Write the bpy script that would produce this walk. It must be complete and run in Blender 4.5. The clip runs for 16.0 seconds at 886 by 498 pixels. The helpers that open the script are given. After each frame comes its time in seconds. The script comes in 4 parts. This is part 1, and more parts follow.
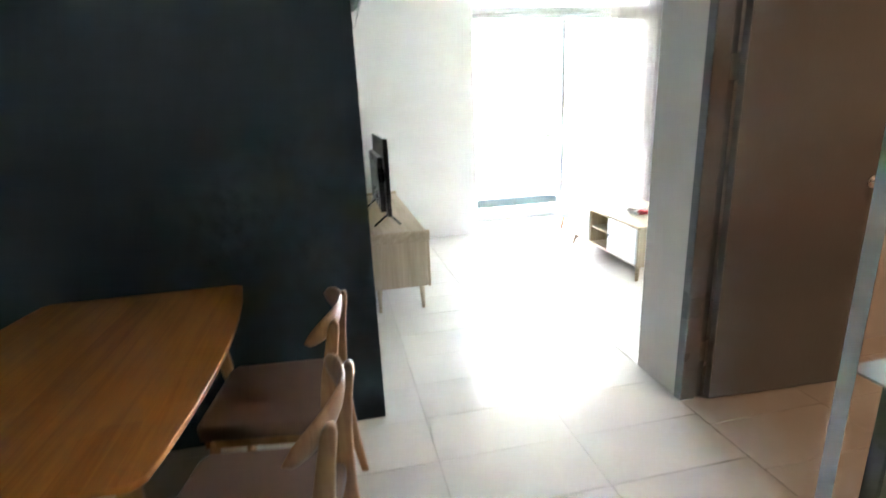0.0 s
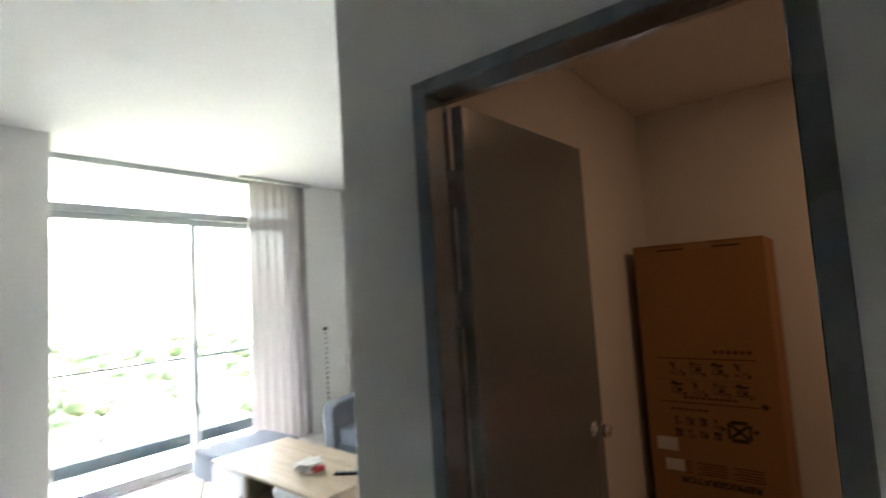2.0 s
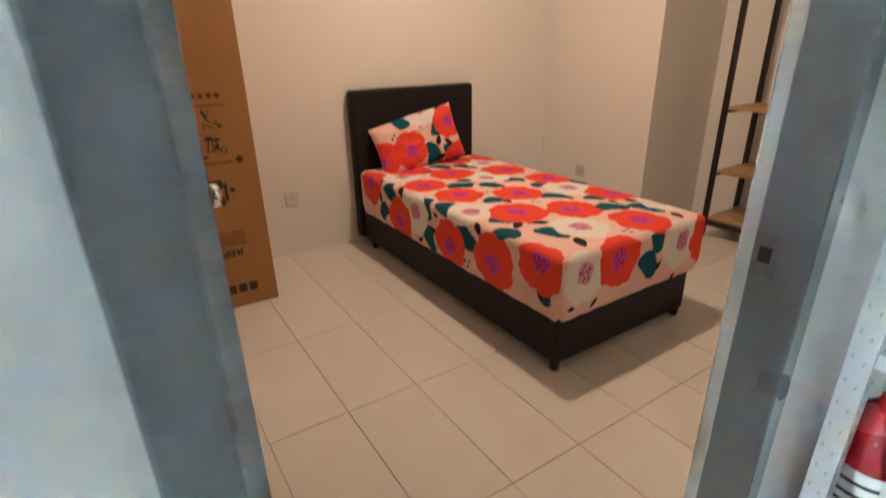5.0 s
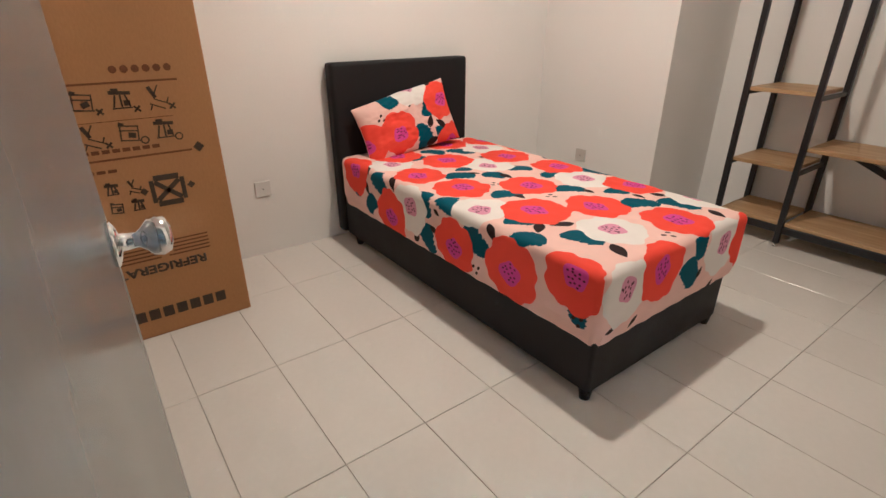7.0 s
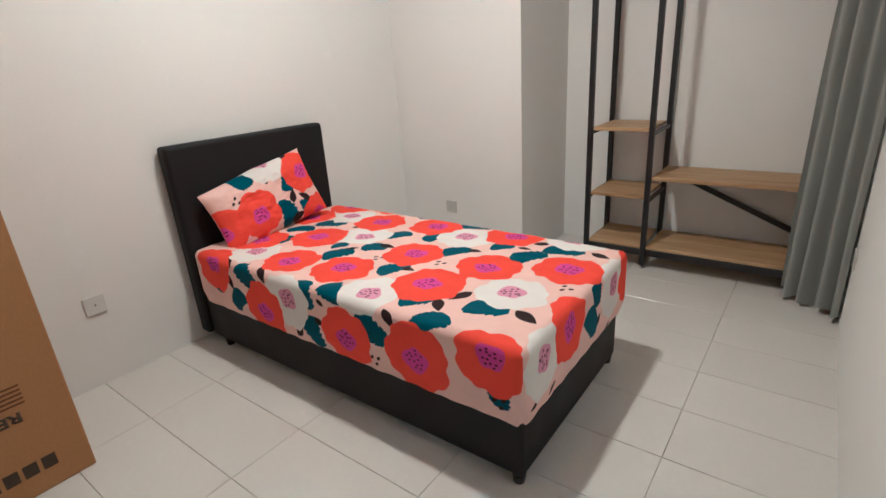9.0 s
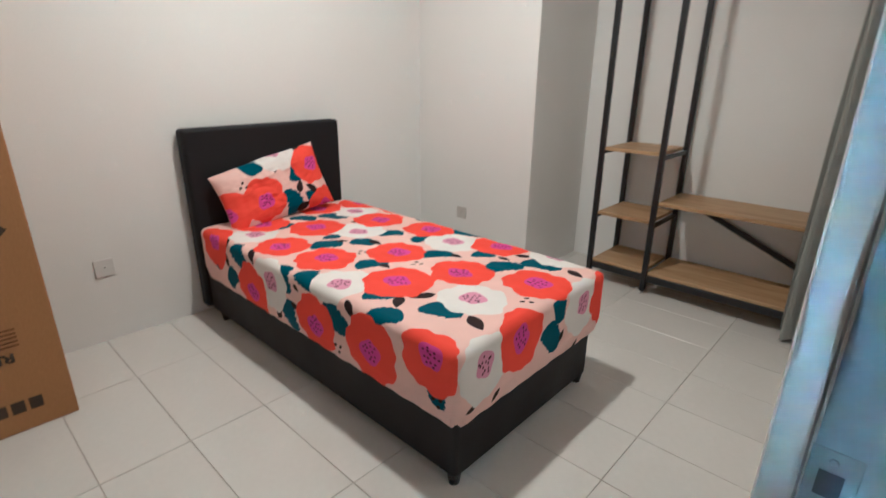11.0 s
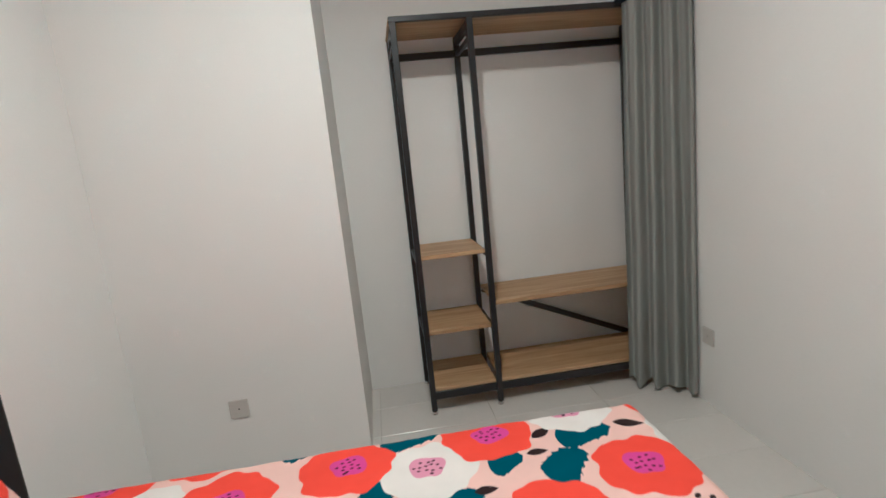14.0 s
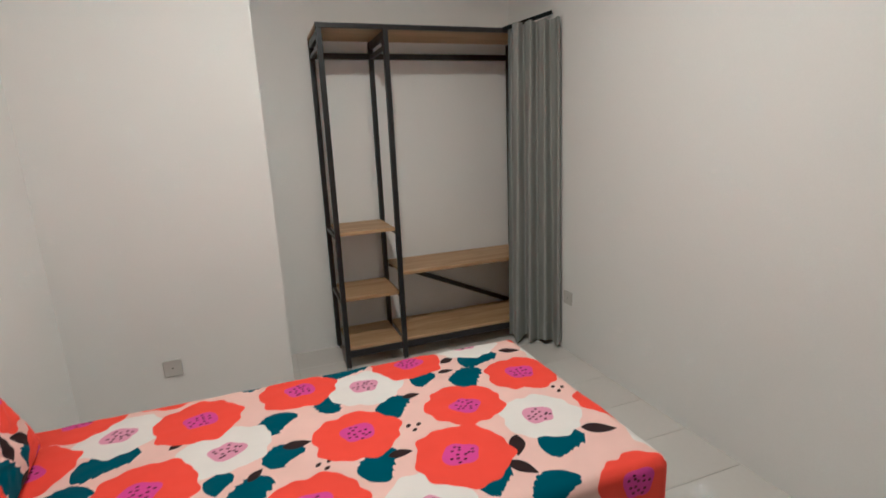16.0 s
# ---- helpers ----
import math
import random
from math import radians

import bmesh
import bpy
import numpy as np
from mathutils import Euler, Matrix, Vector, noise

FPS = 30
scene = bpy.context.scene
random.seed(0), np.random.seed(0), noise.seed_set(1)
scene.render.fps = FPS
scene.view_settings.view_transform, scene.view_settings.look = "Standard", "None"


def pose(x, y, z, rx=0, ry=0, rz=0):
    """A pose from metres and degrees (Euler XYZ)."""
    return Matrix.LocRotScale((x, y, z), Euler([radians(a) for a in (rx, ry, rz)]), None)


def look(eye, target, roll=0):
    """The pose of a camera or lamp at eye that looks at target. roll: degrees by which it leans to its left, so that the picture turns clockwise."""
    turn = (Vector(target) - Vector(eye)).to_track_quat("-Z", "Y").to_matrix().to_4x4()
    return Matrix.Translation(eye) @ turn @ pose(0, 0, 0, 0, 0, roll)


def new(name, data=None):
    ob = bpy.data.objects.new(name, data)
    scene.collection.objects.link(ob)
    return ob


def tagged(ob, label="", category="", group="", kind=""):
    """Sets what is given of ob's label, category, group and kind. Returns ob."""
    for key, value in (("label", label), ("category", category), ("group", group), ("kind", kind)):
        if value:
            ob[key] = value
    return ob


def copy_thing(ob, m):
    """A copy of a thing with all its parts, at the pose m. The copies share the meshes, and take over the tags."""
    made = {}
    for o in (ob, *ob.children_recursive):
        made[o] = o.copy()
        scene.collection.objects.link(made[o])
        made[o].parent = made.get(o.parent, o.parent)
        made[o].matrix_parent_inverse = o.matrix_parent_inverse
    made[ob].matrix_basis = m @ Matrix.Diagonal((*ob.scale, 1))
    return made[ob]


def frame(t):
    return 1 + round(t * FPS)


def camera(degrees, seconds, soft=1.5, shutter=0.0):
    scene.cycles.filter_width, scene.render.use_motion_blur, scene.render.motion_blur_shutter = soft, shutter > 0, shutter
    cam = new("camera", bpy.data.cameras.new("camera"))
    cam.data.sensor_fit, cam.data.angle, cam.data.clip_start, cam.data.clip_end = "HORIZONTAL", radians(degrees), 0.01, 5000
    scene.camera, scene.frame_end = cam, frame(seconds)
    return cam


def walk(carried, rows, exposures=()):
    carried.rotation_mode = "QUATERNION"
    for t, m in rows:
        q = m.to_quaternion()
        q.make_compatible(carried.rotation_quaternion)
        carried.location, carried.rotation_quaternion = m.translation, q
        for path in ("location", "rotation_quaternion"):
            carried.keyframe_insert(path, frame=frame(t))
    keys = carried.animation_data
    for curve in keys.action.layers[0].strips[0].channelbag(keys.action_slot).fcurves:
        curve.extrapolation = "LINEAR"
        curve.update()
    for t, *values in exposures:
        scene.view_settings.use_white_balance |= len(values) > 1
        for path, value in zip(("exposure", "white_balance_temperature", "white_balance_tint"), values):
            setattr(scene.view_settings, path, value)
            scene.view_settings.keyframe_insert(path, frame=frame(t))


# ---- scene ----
cam = camera(83.1, 16.0, 1.5, 0.4)

PATH = [
    (0, (-1.507, -1.868, 1.398), (-1.119, 0.017, 0.854), -2.6),
    (0.5, (-1.453, -1.642, 1.446), (-0.859, 0.237, 1.106), -2.5),
    (1, (-1.402, -1.359, 1.498), (-0.56, 0.452, 1.392), -2.1),
    (1.5, (-1.311, -1.114, 1.536), (-0.08, 0.462, 1.548), -2.8),
    (2, (-1.062, -0.898, 1.57), (0.51, 0.329, 1.726), -3.6),
    (2.5, (-0.873, -0.677, 1.538), (0.986, 0.044, 1.696), -5.2),
    (3, (-0.72, -0.48, 1.515), (1.257, -0.202, 1.645), -6.6),
    (3.5, (-0.519, -0.305, 1.501), (1.475, -0.41, 1.599), -7.5),
    (4, (-0.436, -0.122, 1.468), (1.465, -0.746, 1.474), -4.7),
    (4.5, (-0.417, 0.004, 1.4), (1.304, -0.955, 1.052), -2.2),
    (5, (-0.291, -0.022, 1.276), (1.27, -1.021, 0.525), -1.2),
    (5.2, (-0.239, -0.06, 1.25), (1.286, -1.047, 0.413), -1.2),
    (7.3, (0.147, -0.113, 1.255), (1.595, -1.208, 0.417), -0.6),
    (7.5, (0.166, -0.121, 1.267), (1.624, -1.202, 0.427), -2.3),
    (8, (0.254, -0.162, 1.278), (1.664, -1.274, 0.399), -8.0),
    (8.5, (0.327, -0.192, 1.285), (1.519, -1.562, 0.446), -5.4),
    (8.7, (0.333, -0.205, 1.314), (1.469, -1.666, 0.557), -4.5),
    (10.8, (0.089, -0.295, 1.315), (1.332, -1.743, 0.718), -0.1),
    (11, (0.071, -0.351, 1.311), (1.356, -1.731, 0.646), 0.6),
    (11.5, (0.184, -0.484, 1.255), (1.51, -1.766, 0.481), 0.9),
    (12, (0.351, -0.613, 1.347), (1.468, -2.172, 0.779), -5.1),
    (12.5, (0.71, -0.825, 1.342), (1.562, -2.601, 0.995), -7.7),
    (13, (1.028, -0.88, 1.365), (1.376, -2.814, 0.996), -9.7),
    (13.5, (1.308, -0.955, 1.376), (1.247, -2.925, 1.03), -9.1),
    (14, (1.671, -0.804, 1.392), (1.436, -2.756, 1.024), -5.8),
    (14.5, (1.791, -0.573, 1.44), (1.183, -2.443, 1.075), -6.1),
    (15, (1.864, -0.42, 1.426), (1.105, -2.238, 1.085), -3.8),
    (15.5, (1.891, -0.392, 1.434), (1.171, -2.227, 1.092), -2.9),
    (16, (1.905, -0.375, 1.425), (1.243, -2.21, 0.984), -2.6),
]
EXPOSURES = [(0.0, 6.35, 6150, 10), (0.5, 6.1, 6100, 10), (1.0, 5.78, 6150, 10), (1.5, 5.33, 6150, 10), (2.0, 4.97, 6250, 10), (2.5, 5.1, 6750, 12), (3.0, 6.0, 7400, 24), (3.5, 6.79, 7100, 16), (4.0, 7.24, 5550, 6), (4.5, 7.49, 5050, 4), (5.0, 7.4, 5250, 2), (7.4, 7.91, 4050, -7), (11.0, 7.84, 3780, -11), (11.5, 7.89, 3980, -10), (12.5, 7.77, 3750, -11), (13.0, 7.79, 3720, -11), (13.5, 7.81, 3680, -13), (14.5, 7.79, 3790, -11), (16.0, 7.62, 3830, -11)]
walk(cam, [(t, look(eye, target, roll)) for t, eye, target, roll in PATH], EXPOSURES)

# ---- world, sun and lamps ----
world = bpy.data.worlds.new("sky")
scene.world = world
world.use_nodes = True
wn = world.node_tree
sky = wn.nodes.new("ShaderNodeTexSky")
sky.sky_type, sky.sun_disc = "NISHITA", False
sky.sun_elevation, sky.sun_rotation = radians(60), radians(8)
sky.dust_density, sky.ozone_density = 4.0, 0.4
wn.nodes["Background"].inputs[1].default_value = 0.15
wn.links.new(sky.outputs[0], wn.nodes["Background"].inputs[0])

sun = new("sun", bpy.data.lights.new("sun", "SUN"))
sun.data.energy, sun.data.angle, sun.data.color = 5.0, radians(0.5), (1.0, 0.95, 0.88)
sun.matrix_world = look((3.5, 25, 44), (0, 0, 0))

BED_LAMP = (1.60, -1.66, 2.765)
lamp = new("bedroom_lamp", bpy.data.lights.new("bedroom_lamp", "AREA"))
lamp.data.shape, lamp.data.size = "DISK", 0.13
lamp.data.energy, lamp.data.color = 0.186, (1.0, 0.60, 0.33)
lamp.matrix_world = pose(*BED_LAMP)

# ---- materials ----
def shader(name, colour, rough=0.6, metal=0.0, vary=0.06, scale=6.0, fine=90.0, bump=0.05, dist=0.002, stretch=(1, 1, 1), coat=0.0, random_object=0.0, spec=0.5):
    """A principled surface with two scales of variation in colour, gloss and relief."""
    m = bpy.data.materials.new(name)
    m.use_nodes = True
    nt = m.node_tree
    b = nt.nodes["Principled BSDF"]
    tc = nt.nodes.new("ShaderNodeTexCoord")
    mp = nt.nodes.new("ShaderNodeMapping")
    mp.inputs["Scale"].default_value = stretch
    nt.links.new(tc.outputs["Object"], mp.inputs[0])
    big, small = nt.nodes.new("ShaderNodeTexNoise"), nt.nodes.new("ShaderNodeTexNoise")
    big.inputs["Scale"].default_value, small.inputs["Scale"].default_value = scale, fine
    big.inputs["Detail"].default_value, small.inputs["Detail"].default_value = 3, 4
    for n in (big, small):
        nt.links.new(mp.outputs[0], n.inputs["Vector"])
    mix = nt.nodes.new("ShaderNodeMath")
    mix.operation = "ADD"
    nt.links.new(big.outputs[0], mix.inputs[0])
    nt.links.new(small.outputs[0], mix.inputs[1])
    last = mix.outputs[0]
    if random_object:
        info = nt.nodes.new("ShaderNodeObjectInfo")
        mul = nt.nodes.new("ShaderNodeMath")
        mul.operation, mul.inputs[1].default_value = "MULTIPLY_ADD", random_object
        nt.links.new(info.outputs["Random"], mul.inputs[0])
        nt.links.new(last, mul.inputs[2])
        last = mul.outputs[0]
    rng = nt.nodes.new("ShaderNodeMapRange")
    rng.inputs["From Min"].default_value, rng.inputs["From Max"].default_value = 0.5, 1.5 + random_object
    rng.inputs["To Min"].default_value, rng.inputs["To Max"].default_value = 1 - vary, 1 + vary
    nt.links.new(last, rng.inputs[0])
    col = nt.nodes.new("ShaderNodeMix")
    col.data_type, col.blend_type = "RGBA", "MULTIPLY"
    col.inputs["Factor"].default_value = 1
    col.inputs["A"].default_value = (*colour, 1)
    nt.links.new(rng.outputs[0], col.inputs["B"])
    nt.links.new(col.outputs["Result"], b.inputs["Base Color"])
    rr = nt.nodes.new("ShaderNodeMapRange")
    rr.inputs["From Min"].default_value, rr.inputs["From Max"].default_value = 0.3, 0.7
    rr.inputs["To Min"].default_value, rr.inputs["To Max"].default_value = max(rough - 0.06, 0.02), min(rough + 0.06, 1)
    nt.links.new(big.outputs[0], rr.inputs[0])
    nt.links.new(rr.outputs[0], b.inputs["Roughness"])
    b.inputs["Metallic"].default_value = metal
    b.inputs["Coat Weight"].default_value = coat
    b.inputs["Specular IOR Level"].default_value = spec
    if bump:
        bp = nt.nodes.new("ShaderNodeBump")
        bp.inputs["Strength"].default_value, bp.inputs["Distance"].default_value = bump, dist
        nt.links.new(small.outputs[0], bp.inputs["Height"])
        nt.links.new(bp.outputs[0], b.inputs["Normal"])
    return m


def wood(name, dark, light, axis=1, rough=0.4, scale=1.0, coat=0.0, plank=0.0):
    """Wood with long grain along one axis; plank: width of the glued staves across the grain."""
    m = bpy.data.materials.new(name)
    m.use_nodes = True
    nt = m.node_tree
    b = nt.nodes["Principled BSDF"]
    tc, mp = nt.nodes.new("ShaderNodeTexCoord"), nt.nodes.new("ShaderNodeMapping")
    st = [14 * scale] * 3
    st[axis] = 0.9 * scale
    mp.inputs["Scale"].default_value = st
    info = nt.nodes.new("ShaderNodeObjectInfo")
    nt.links.new(tc.outputs["Object"], mp.inputs[0])
    nt.links.new(info.outputs["Random"], mp.inputs["Location"])
    n1, n2 = nt.nodes.new("ShaderNodeTexNoise"), nt.nodes.new("ShaderNodeTexNoise")
    n1.inputs["Scale"].default_value, n1.inputs["Detail"].default_value, n1.inputs["Distortion"].default_value = 1.6, 6, 1.2
    n2.inputs["Scale"].default_value, n2.inputs["Detail"].default_value = 9, 5
    for n in (n1, n2):
        nt.links.new(mp.outputs[0], n.inputs["Vector"])
    add = nt.nodes.new("ShaderNodeMath")
    add.operation, add.inputs[1].default_value = "MULTIPLY_ADD", 0.35
    nt.links.new(n2.outputs[0], add.inputs[0])
    nt.links.new(n1.outputs[0], add.inputs[2])
    last = add.outputs[0]
    if plank:
        vor = nt.nodes.new("ShaderNodeTexVoronoi")
        vor.distance = "CHEBYCHEV"
        m2 = nt.nodes.new("ShaderNodeMapping")
        s2 = [1 / plank] * 3
        s2[axis] = 1 / (plank * 8)
        m2.inputs["Scale"].default_value = s2
        nt.links.new(tc.outputs["Object"], m2.inputs[0])
        nt.links.new(m2.outputs[0], vor.inputs["Vector"])
        vor.inputs["Scale"].default_value = 1
        vor.inputs["Randomness"].default_value = 0.35
        sep = nt.nodes.new("ShaderNodeSeparateColor")
        nt.links.new(vor.outputs["Color"], sep.inputs[0])
        a2 = nt.nodes.new("ShaderNodeMath")
        a2.operation, a2.inputs[1].default_value = "MULTIPLY_ADD", 0.3
        nt.links.new(sep.outputs[0], a2.inputs[0])
        nt.links.new(last, a2.inputs[2])
        last = a2.outputs[0]
    ramp = nt.nodes.new("ShaderNodeValToRGB")
    ramp.color_ramp.elements[0].position, ramp.color_ramp.elements[1].position = 0.45, 0.95 + 0.2 * bool(plank)
    ramp.color_ramp.elements[0].color, ramp.color_ramp.elements[1].color = (*dark, 1), (*light, 1)
    nt.links.new(last, ramp.inputs[0])
    nt.links.new(ramp.outputs[0], b.inputs["Base Color"])
    b.inputs["Roughness"].default_value = rough
    b.inputs["Coat Weight"].default_value = coat
    bp = nt.nodes.new("ShaderNodeBump")
    bp.inputs["Strength"].default_value, bp.inputs["Distance"].default_value = 0.08, 0.001
    nt.links.new(n2.outputs[0], bp.inputs["Height"])
    nt.links.new(bp.outputs[0], b.inputs["Normal"])
    return m


def glass_mat(name, tint=(1, 1, 1), rough=0.0):
    m = bpy.data.materials.new(name)
    m.use_nodes = True
    b = m.node_tree.nodes["Principled BSDF"]
    b.inputs["Base Color"].default_value = (*tint, 1)
    b.inputs["Transmission Weight"].default_value = 1
    b.inputs["Roughness"].default_value, b.inputs["IOR"].default_value = rough, 1.45
    return m


def glow(name, colour, strength):
    m = bpy.data.materials.new(name)
    m.use_nodes = True
    b = m.node_tree.nodes["Principled BSDF"]
    b.inputs["Base Color"].default_value = (*colour, 1)
    b.inputs["Emission Color"].default_value = (*colour, 1)
    b.inputs["Emission Strength"].default_value = strength
    return m


def sheer(name, colour, through_light):
    """A thin cloth: part of the light passes straight through, part glows through the weave."""
    m = bpy.data.materials.new(name)
    m.use_nodes = True
    nt = m.node_tree
    nt.nodes.clear()
    out = nt.nodes.new("ShaderNodeOutputMaterial")
    d, tl, tr = nt.nodes.new("ShaderNodeBsdfDiffuse"), nt.nodes.new("ShaderNodeBsdfTranslucent"), nt.nodes.new("ShaderNodeBsdfTransparent")
    d.inputs[0].default_value = tl.inputs[0].default_value = (*colour, 1)
    a, c = nt.nodes.new("ShaderNodeMixShader"), nt.nodes.new("ShaderNodeMixShader")
    a.inputs[0].default_value, c.inputs[0].default_value = 0.14, through_light
    nt.links.new(d.outputs[0], a.inputs[1])
    nt.links.new(tl.outputs[0], a.inputs[2])
    nt.links.new(a.outputs[0], c.inputs[1])
    nt.links.new(tr.outputs[0], c.inputs[2])
    nt.links.new(c.outputs[0], out.inputs[0])
    return m


WHITE = shader("white_wall_paint", (0.81, 0.80, 0.78), 0.75, vary=0.025, scale=1.3, fine=160, bump=0.12, dist=0.001)
NAVY = shader("navy_wall_paint", (0.012, 0.036, 0.055), 0.5, vary=0.15, scale=1.5, fine=160, bump=0.1, dist=0.001)
CEIL = shader("ceiling_paint", (0.82, 0.82, 0.81), 0.85, vary=0.02, scale=1.0, fine=120, bump=0.08, dist=0.001)
TILE = shader("cream_floor_tile", (0.66, 0.635, 0.60), 0.22, vary=0.05, scale=2.5, fine=40, bump=0.02, dist=0.001, random_object=0.5)
GROUT = shader("tile_grout", (0.52, 0.49, 0.455), 0.9, vary=0.25, scale=5, fine=120, bump=0.2)
FRAME_GREY = shader("grey_frame_paint", (0.19, 0.205, 0.215), 0.3, vary=0.08, scale=3, fine=60, bump=0.03)
DOOR_GREY = shader("taupe_door_laminate", (0.180, 0.192, 0.196), 0.22, vary=0.05, scale=2, fine=110, bump=0.02, stretch=(1, 1, 0.2))
# grey of the leaf's edge, painted paler where too little light arrives
EDGE_GREY = shader("grey_edge_band", (0.36, 0.37, 0.375), 0.4, vary=0.06, scale=4, bump=0.02)
CHROME = shader("chrome", (0.75, 0.74, 0.72), 0.12, metal=1.0, vary=0.04, bump=0.0)
STEEL = shader("brushed_steel", (0.45, 0.45, 0.45), 0.35, metal=1.0, vary=0.08, scale=10, bump=0.05)
DULL_STEEL = shader("dull_steel_plate", (0.20, 0.20, 0.205), 0.42, metal=0.7, vary=0.1, scale=12, bump=0.05)
BLACK_METAL = shader("black_powder_coated_steel", (0.012, 0.012, 0.014), 0.4, vary=0.2, scale=8, fine=300, bump=0.1, dist=0.0006)
BLACK_PLASTIC = shader("black_plastic", (0.012, 0.012, 0.013), 0.3, vary=0.1, bump=0.02)
SCREEN = shader("dark_screen_glass", (0.008, 0.010, 0.016), 0.08, vary=0.05, bump=0.0, coat=0.5)
LEATHER = shader("black_leatherette", (0.0105, 0.0108, 0.0125), 0.6, vary=0.2, scale=7, fine=260, bump=0.35, dist=0.0015, spec=0.26)
TABLE_WOOD = wood("warm_rubberwood", (0.40, 0.115, 0.020), (0.62, 0.235, 0.050), 1, 0.3, 0.9, 0.15, plank=0.11)
CHAIR_WOOD = wood("rubberwood_chair", (0.36, 0.17, 0.075), (0.58, 0.33, 0.16), 2, 0.35, 1.2)
CUSHION = shader("brown_seat_leatherette", (0.24, 0.14, 0.10), 0.5, vary=0.1, scale=5, fine=220, bump=0.2)
OAK = wood("pale_oak_laminate", (0.40, 0.31, 0.20), (0.60, 0.50, 0.36), 1, 0.45, 0.7)
OAK_UP = wood("pale_oak_laminate_upright", (0.40, 0.31, 0.20), (0.60, 0.50, 0.36), 2, 0.45, 0.7)
SHELF_WOOD = wood("shelf_oak_laminate", (0.30, 0.18, 0.075), (0.56, 0.385, 0.195), 0, 0.45, 0.8)
WHITE_BOARD = shader("white_board", (0.75, 0.76, 0.77), 0.35, vary=0.03, bump=0.02)
WHITE_PLASTIC = shader("white_plastic", (0.72, 0.72, 0.70), 0.3, vary=0.03, bump=0.02)
GREY_FABRIC = shader("grey_sofa_fabric", (0.165, 0.18, 0.20), 0.85, vary=0.15, scale=6, fine=400, bump=0.4, dist=0.002)
CURTAIN_GREY = shader("grey_curtain_cloth", (0.29, 0.295, 0.275), 0.85, vary=0.1, scale=5, fine=500, bump=0.25, dist=0.001)
SHEER = sheer("cream_sheer_cloth", (0.46, 0.43, 0.425), 0.02)
ALU = shader("white_aluminium", (0.44, 0.46, 0.48), 0.35, vary=0.05, bump=0.02)
GLASS = glass_mat("clear_glass", (0.97, 0.99, 0.985))
CARD = shader("brown_cardboard", (0.36, 0.185, 0.065), 0.8, vary=0.12, scale=2.2, fine=150, bump=0.2, dist=0.0012, stretch=(1, 1, 0.35))
INK = shader("dark_print_ink", (0.05, 0.032, 0.018), 0.75, vary=0.3, scale=20, bump=0.0)
RUST_INK = shader("brown_print_ink", (0.13, 0.045, 0.012), 0.75, vary=0.3, scale=20, bump=0.0)
PAPER = shader("white_paper", (0.7, 0.68, 0.64), 0.7, vary=0.05, bump=0.05)
RED = shader("red_enamel", (0.42, 0.012, 0.02), 0.25, vary=0.08, bump=0.02, coat=0.5)
PINK_WRAP = shader("red_printed_wrapper", (0.55, 0.06, 0.07), 0.35, vary=0.2, scale=20, bump=0.1)
CONCRETE = shader("balcony_tile", (0.30, 0.30, 0.29), 0.5, vary=0.1, scale=3, bump=0.1)
DARK_RAIL = shader("dark_rail_metal", (0.012, 0.016, 0.019), 0.9, vary=0.1, spec=0.05)
# near-black fill that gives uncut holes their inner shade
HOLE_DARK = shader("dark_hole_fill", (0.02, 0.02, 0.02), 0.7, vary=0.2)
SOCKET_WHITE = shader("white_socket_plastic", (0.70, 0.69, 0.67), 0.3, vary=0.03, bump=0.02)
PLATE = shader("grey_socket_plastic", (0.55, 0.53, 0.50), 0.4, vary=0.04, bump=0.02)
GLOW_WARM = glow("downlight_diffuser", (1.0, 0.66, 0.4), 0.9)
# weak emission put in so this diffuser stands out from the ceiling
GLOW_FAINT = glow("faint_glow_diffuser", (1.0, 0.98, 0.95), 0.06)

# ---- building helpers ----
def part(name, bm, material, parent=None, label="", smooth=False):
    """Links a bmesh as one mesh object under a thing or a part."""
    me = bpy.data.meshes.new(name)
    bm.to_mesh(me)
    bm.free()
    if smooth:
        me.polygons.foreach_set("use_smooth", [True] * len(me.polygons))
    for mt in material if isinstance(material, (list, tuple)) else [material]:
        me.materials.append(mt)
    ob = new(name, me)
    if parent is not None:
        ob.parent = parent
    if label:
        ob["label"] = label
    return ob


def thing(name, label, category, at=(0, 0, 0), turn=0.0, group="", kind=""):
    ob = new(name)
    ob.empty_display_size = 0.1
    ob.matrix_basis = pose(*at, 0, 0, turn)
    return tagged(ob, label, category, group, kind)


def struct(name, bm, material, label, category, smooth=False):
    return tagged(part(name, bm, material, None, "", smooth), label, category, "", "structure")


def block(x0, x1, y0, y1, z0, z1, bevel=0.0, seg=2, bm=None):
    """A box between these limits, its edges rounded by bevel."""
    b = bmesh.new()
    bmesh.ops.create_cube(b, size=1)
    bmesh.ops.transform(b, matrix=Matrix.Translation(((x0 + x1) / 2, (y0 + y1) / 2, (z0 + z1) / 2)) @ Matrix.Diagonal((abs(x1 - x0), abs(y1 - y0), abs(z1 - z0), 1)), verts=b.verts)
    if bevel:
        bmesh.ops.bevel(b, geom=b.edges[:], offset=bevel, segments=seg, profile=0.6, affect="EDGES")
    return merge(bm, b)


def merge(bm, b):
    if bm is None:
        return b
    me = bpy.data.meshes.new("tmp")
    b.to_mesh(me)
    b.free()
    bm.from_mesh(me)
    bpy.data.meshes.remove(me)
    return bm


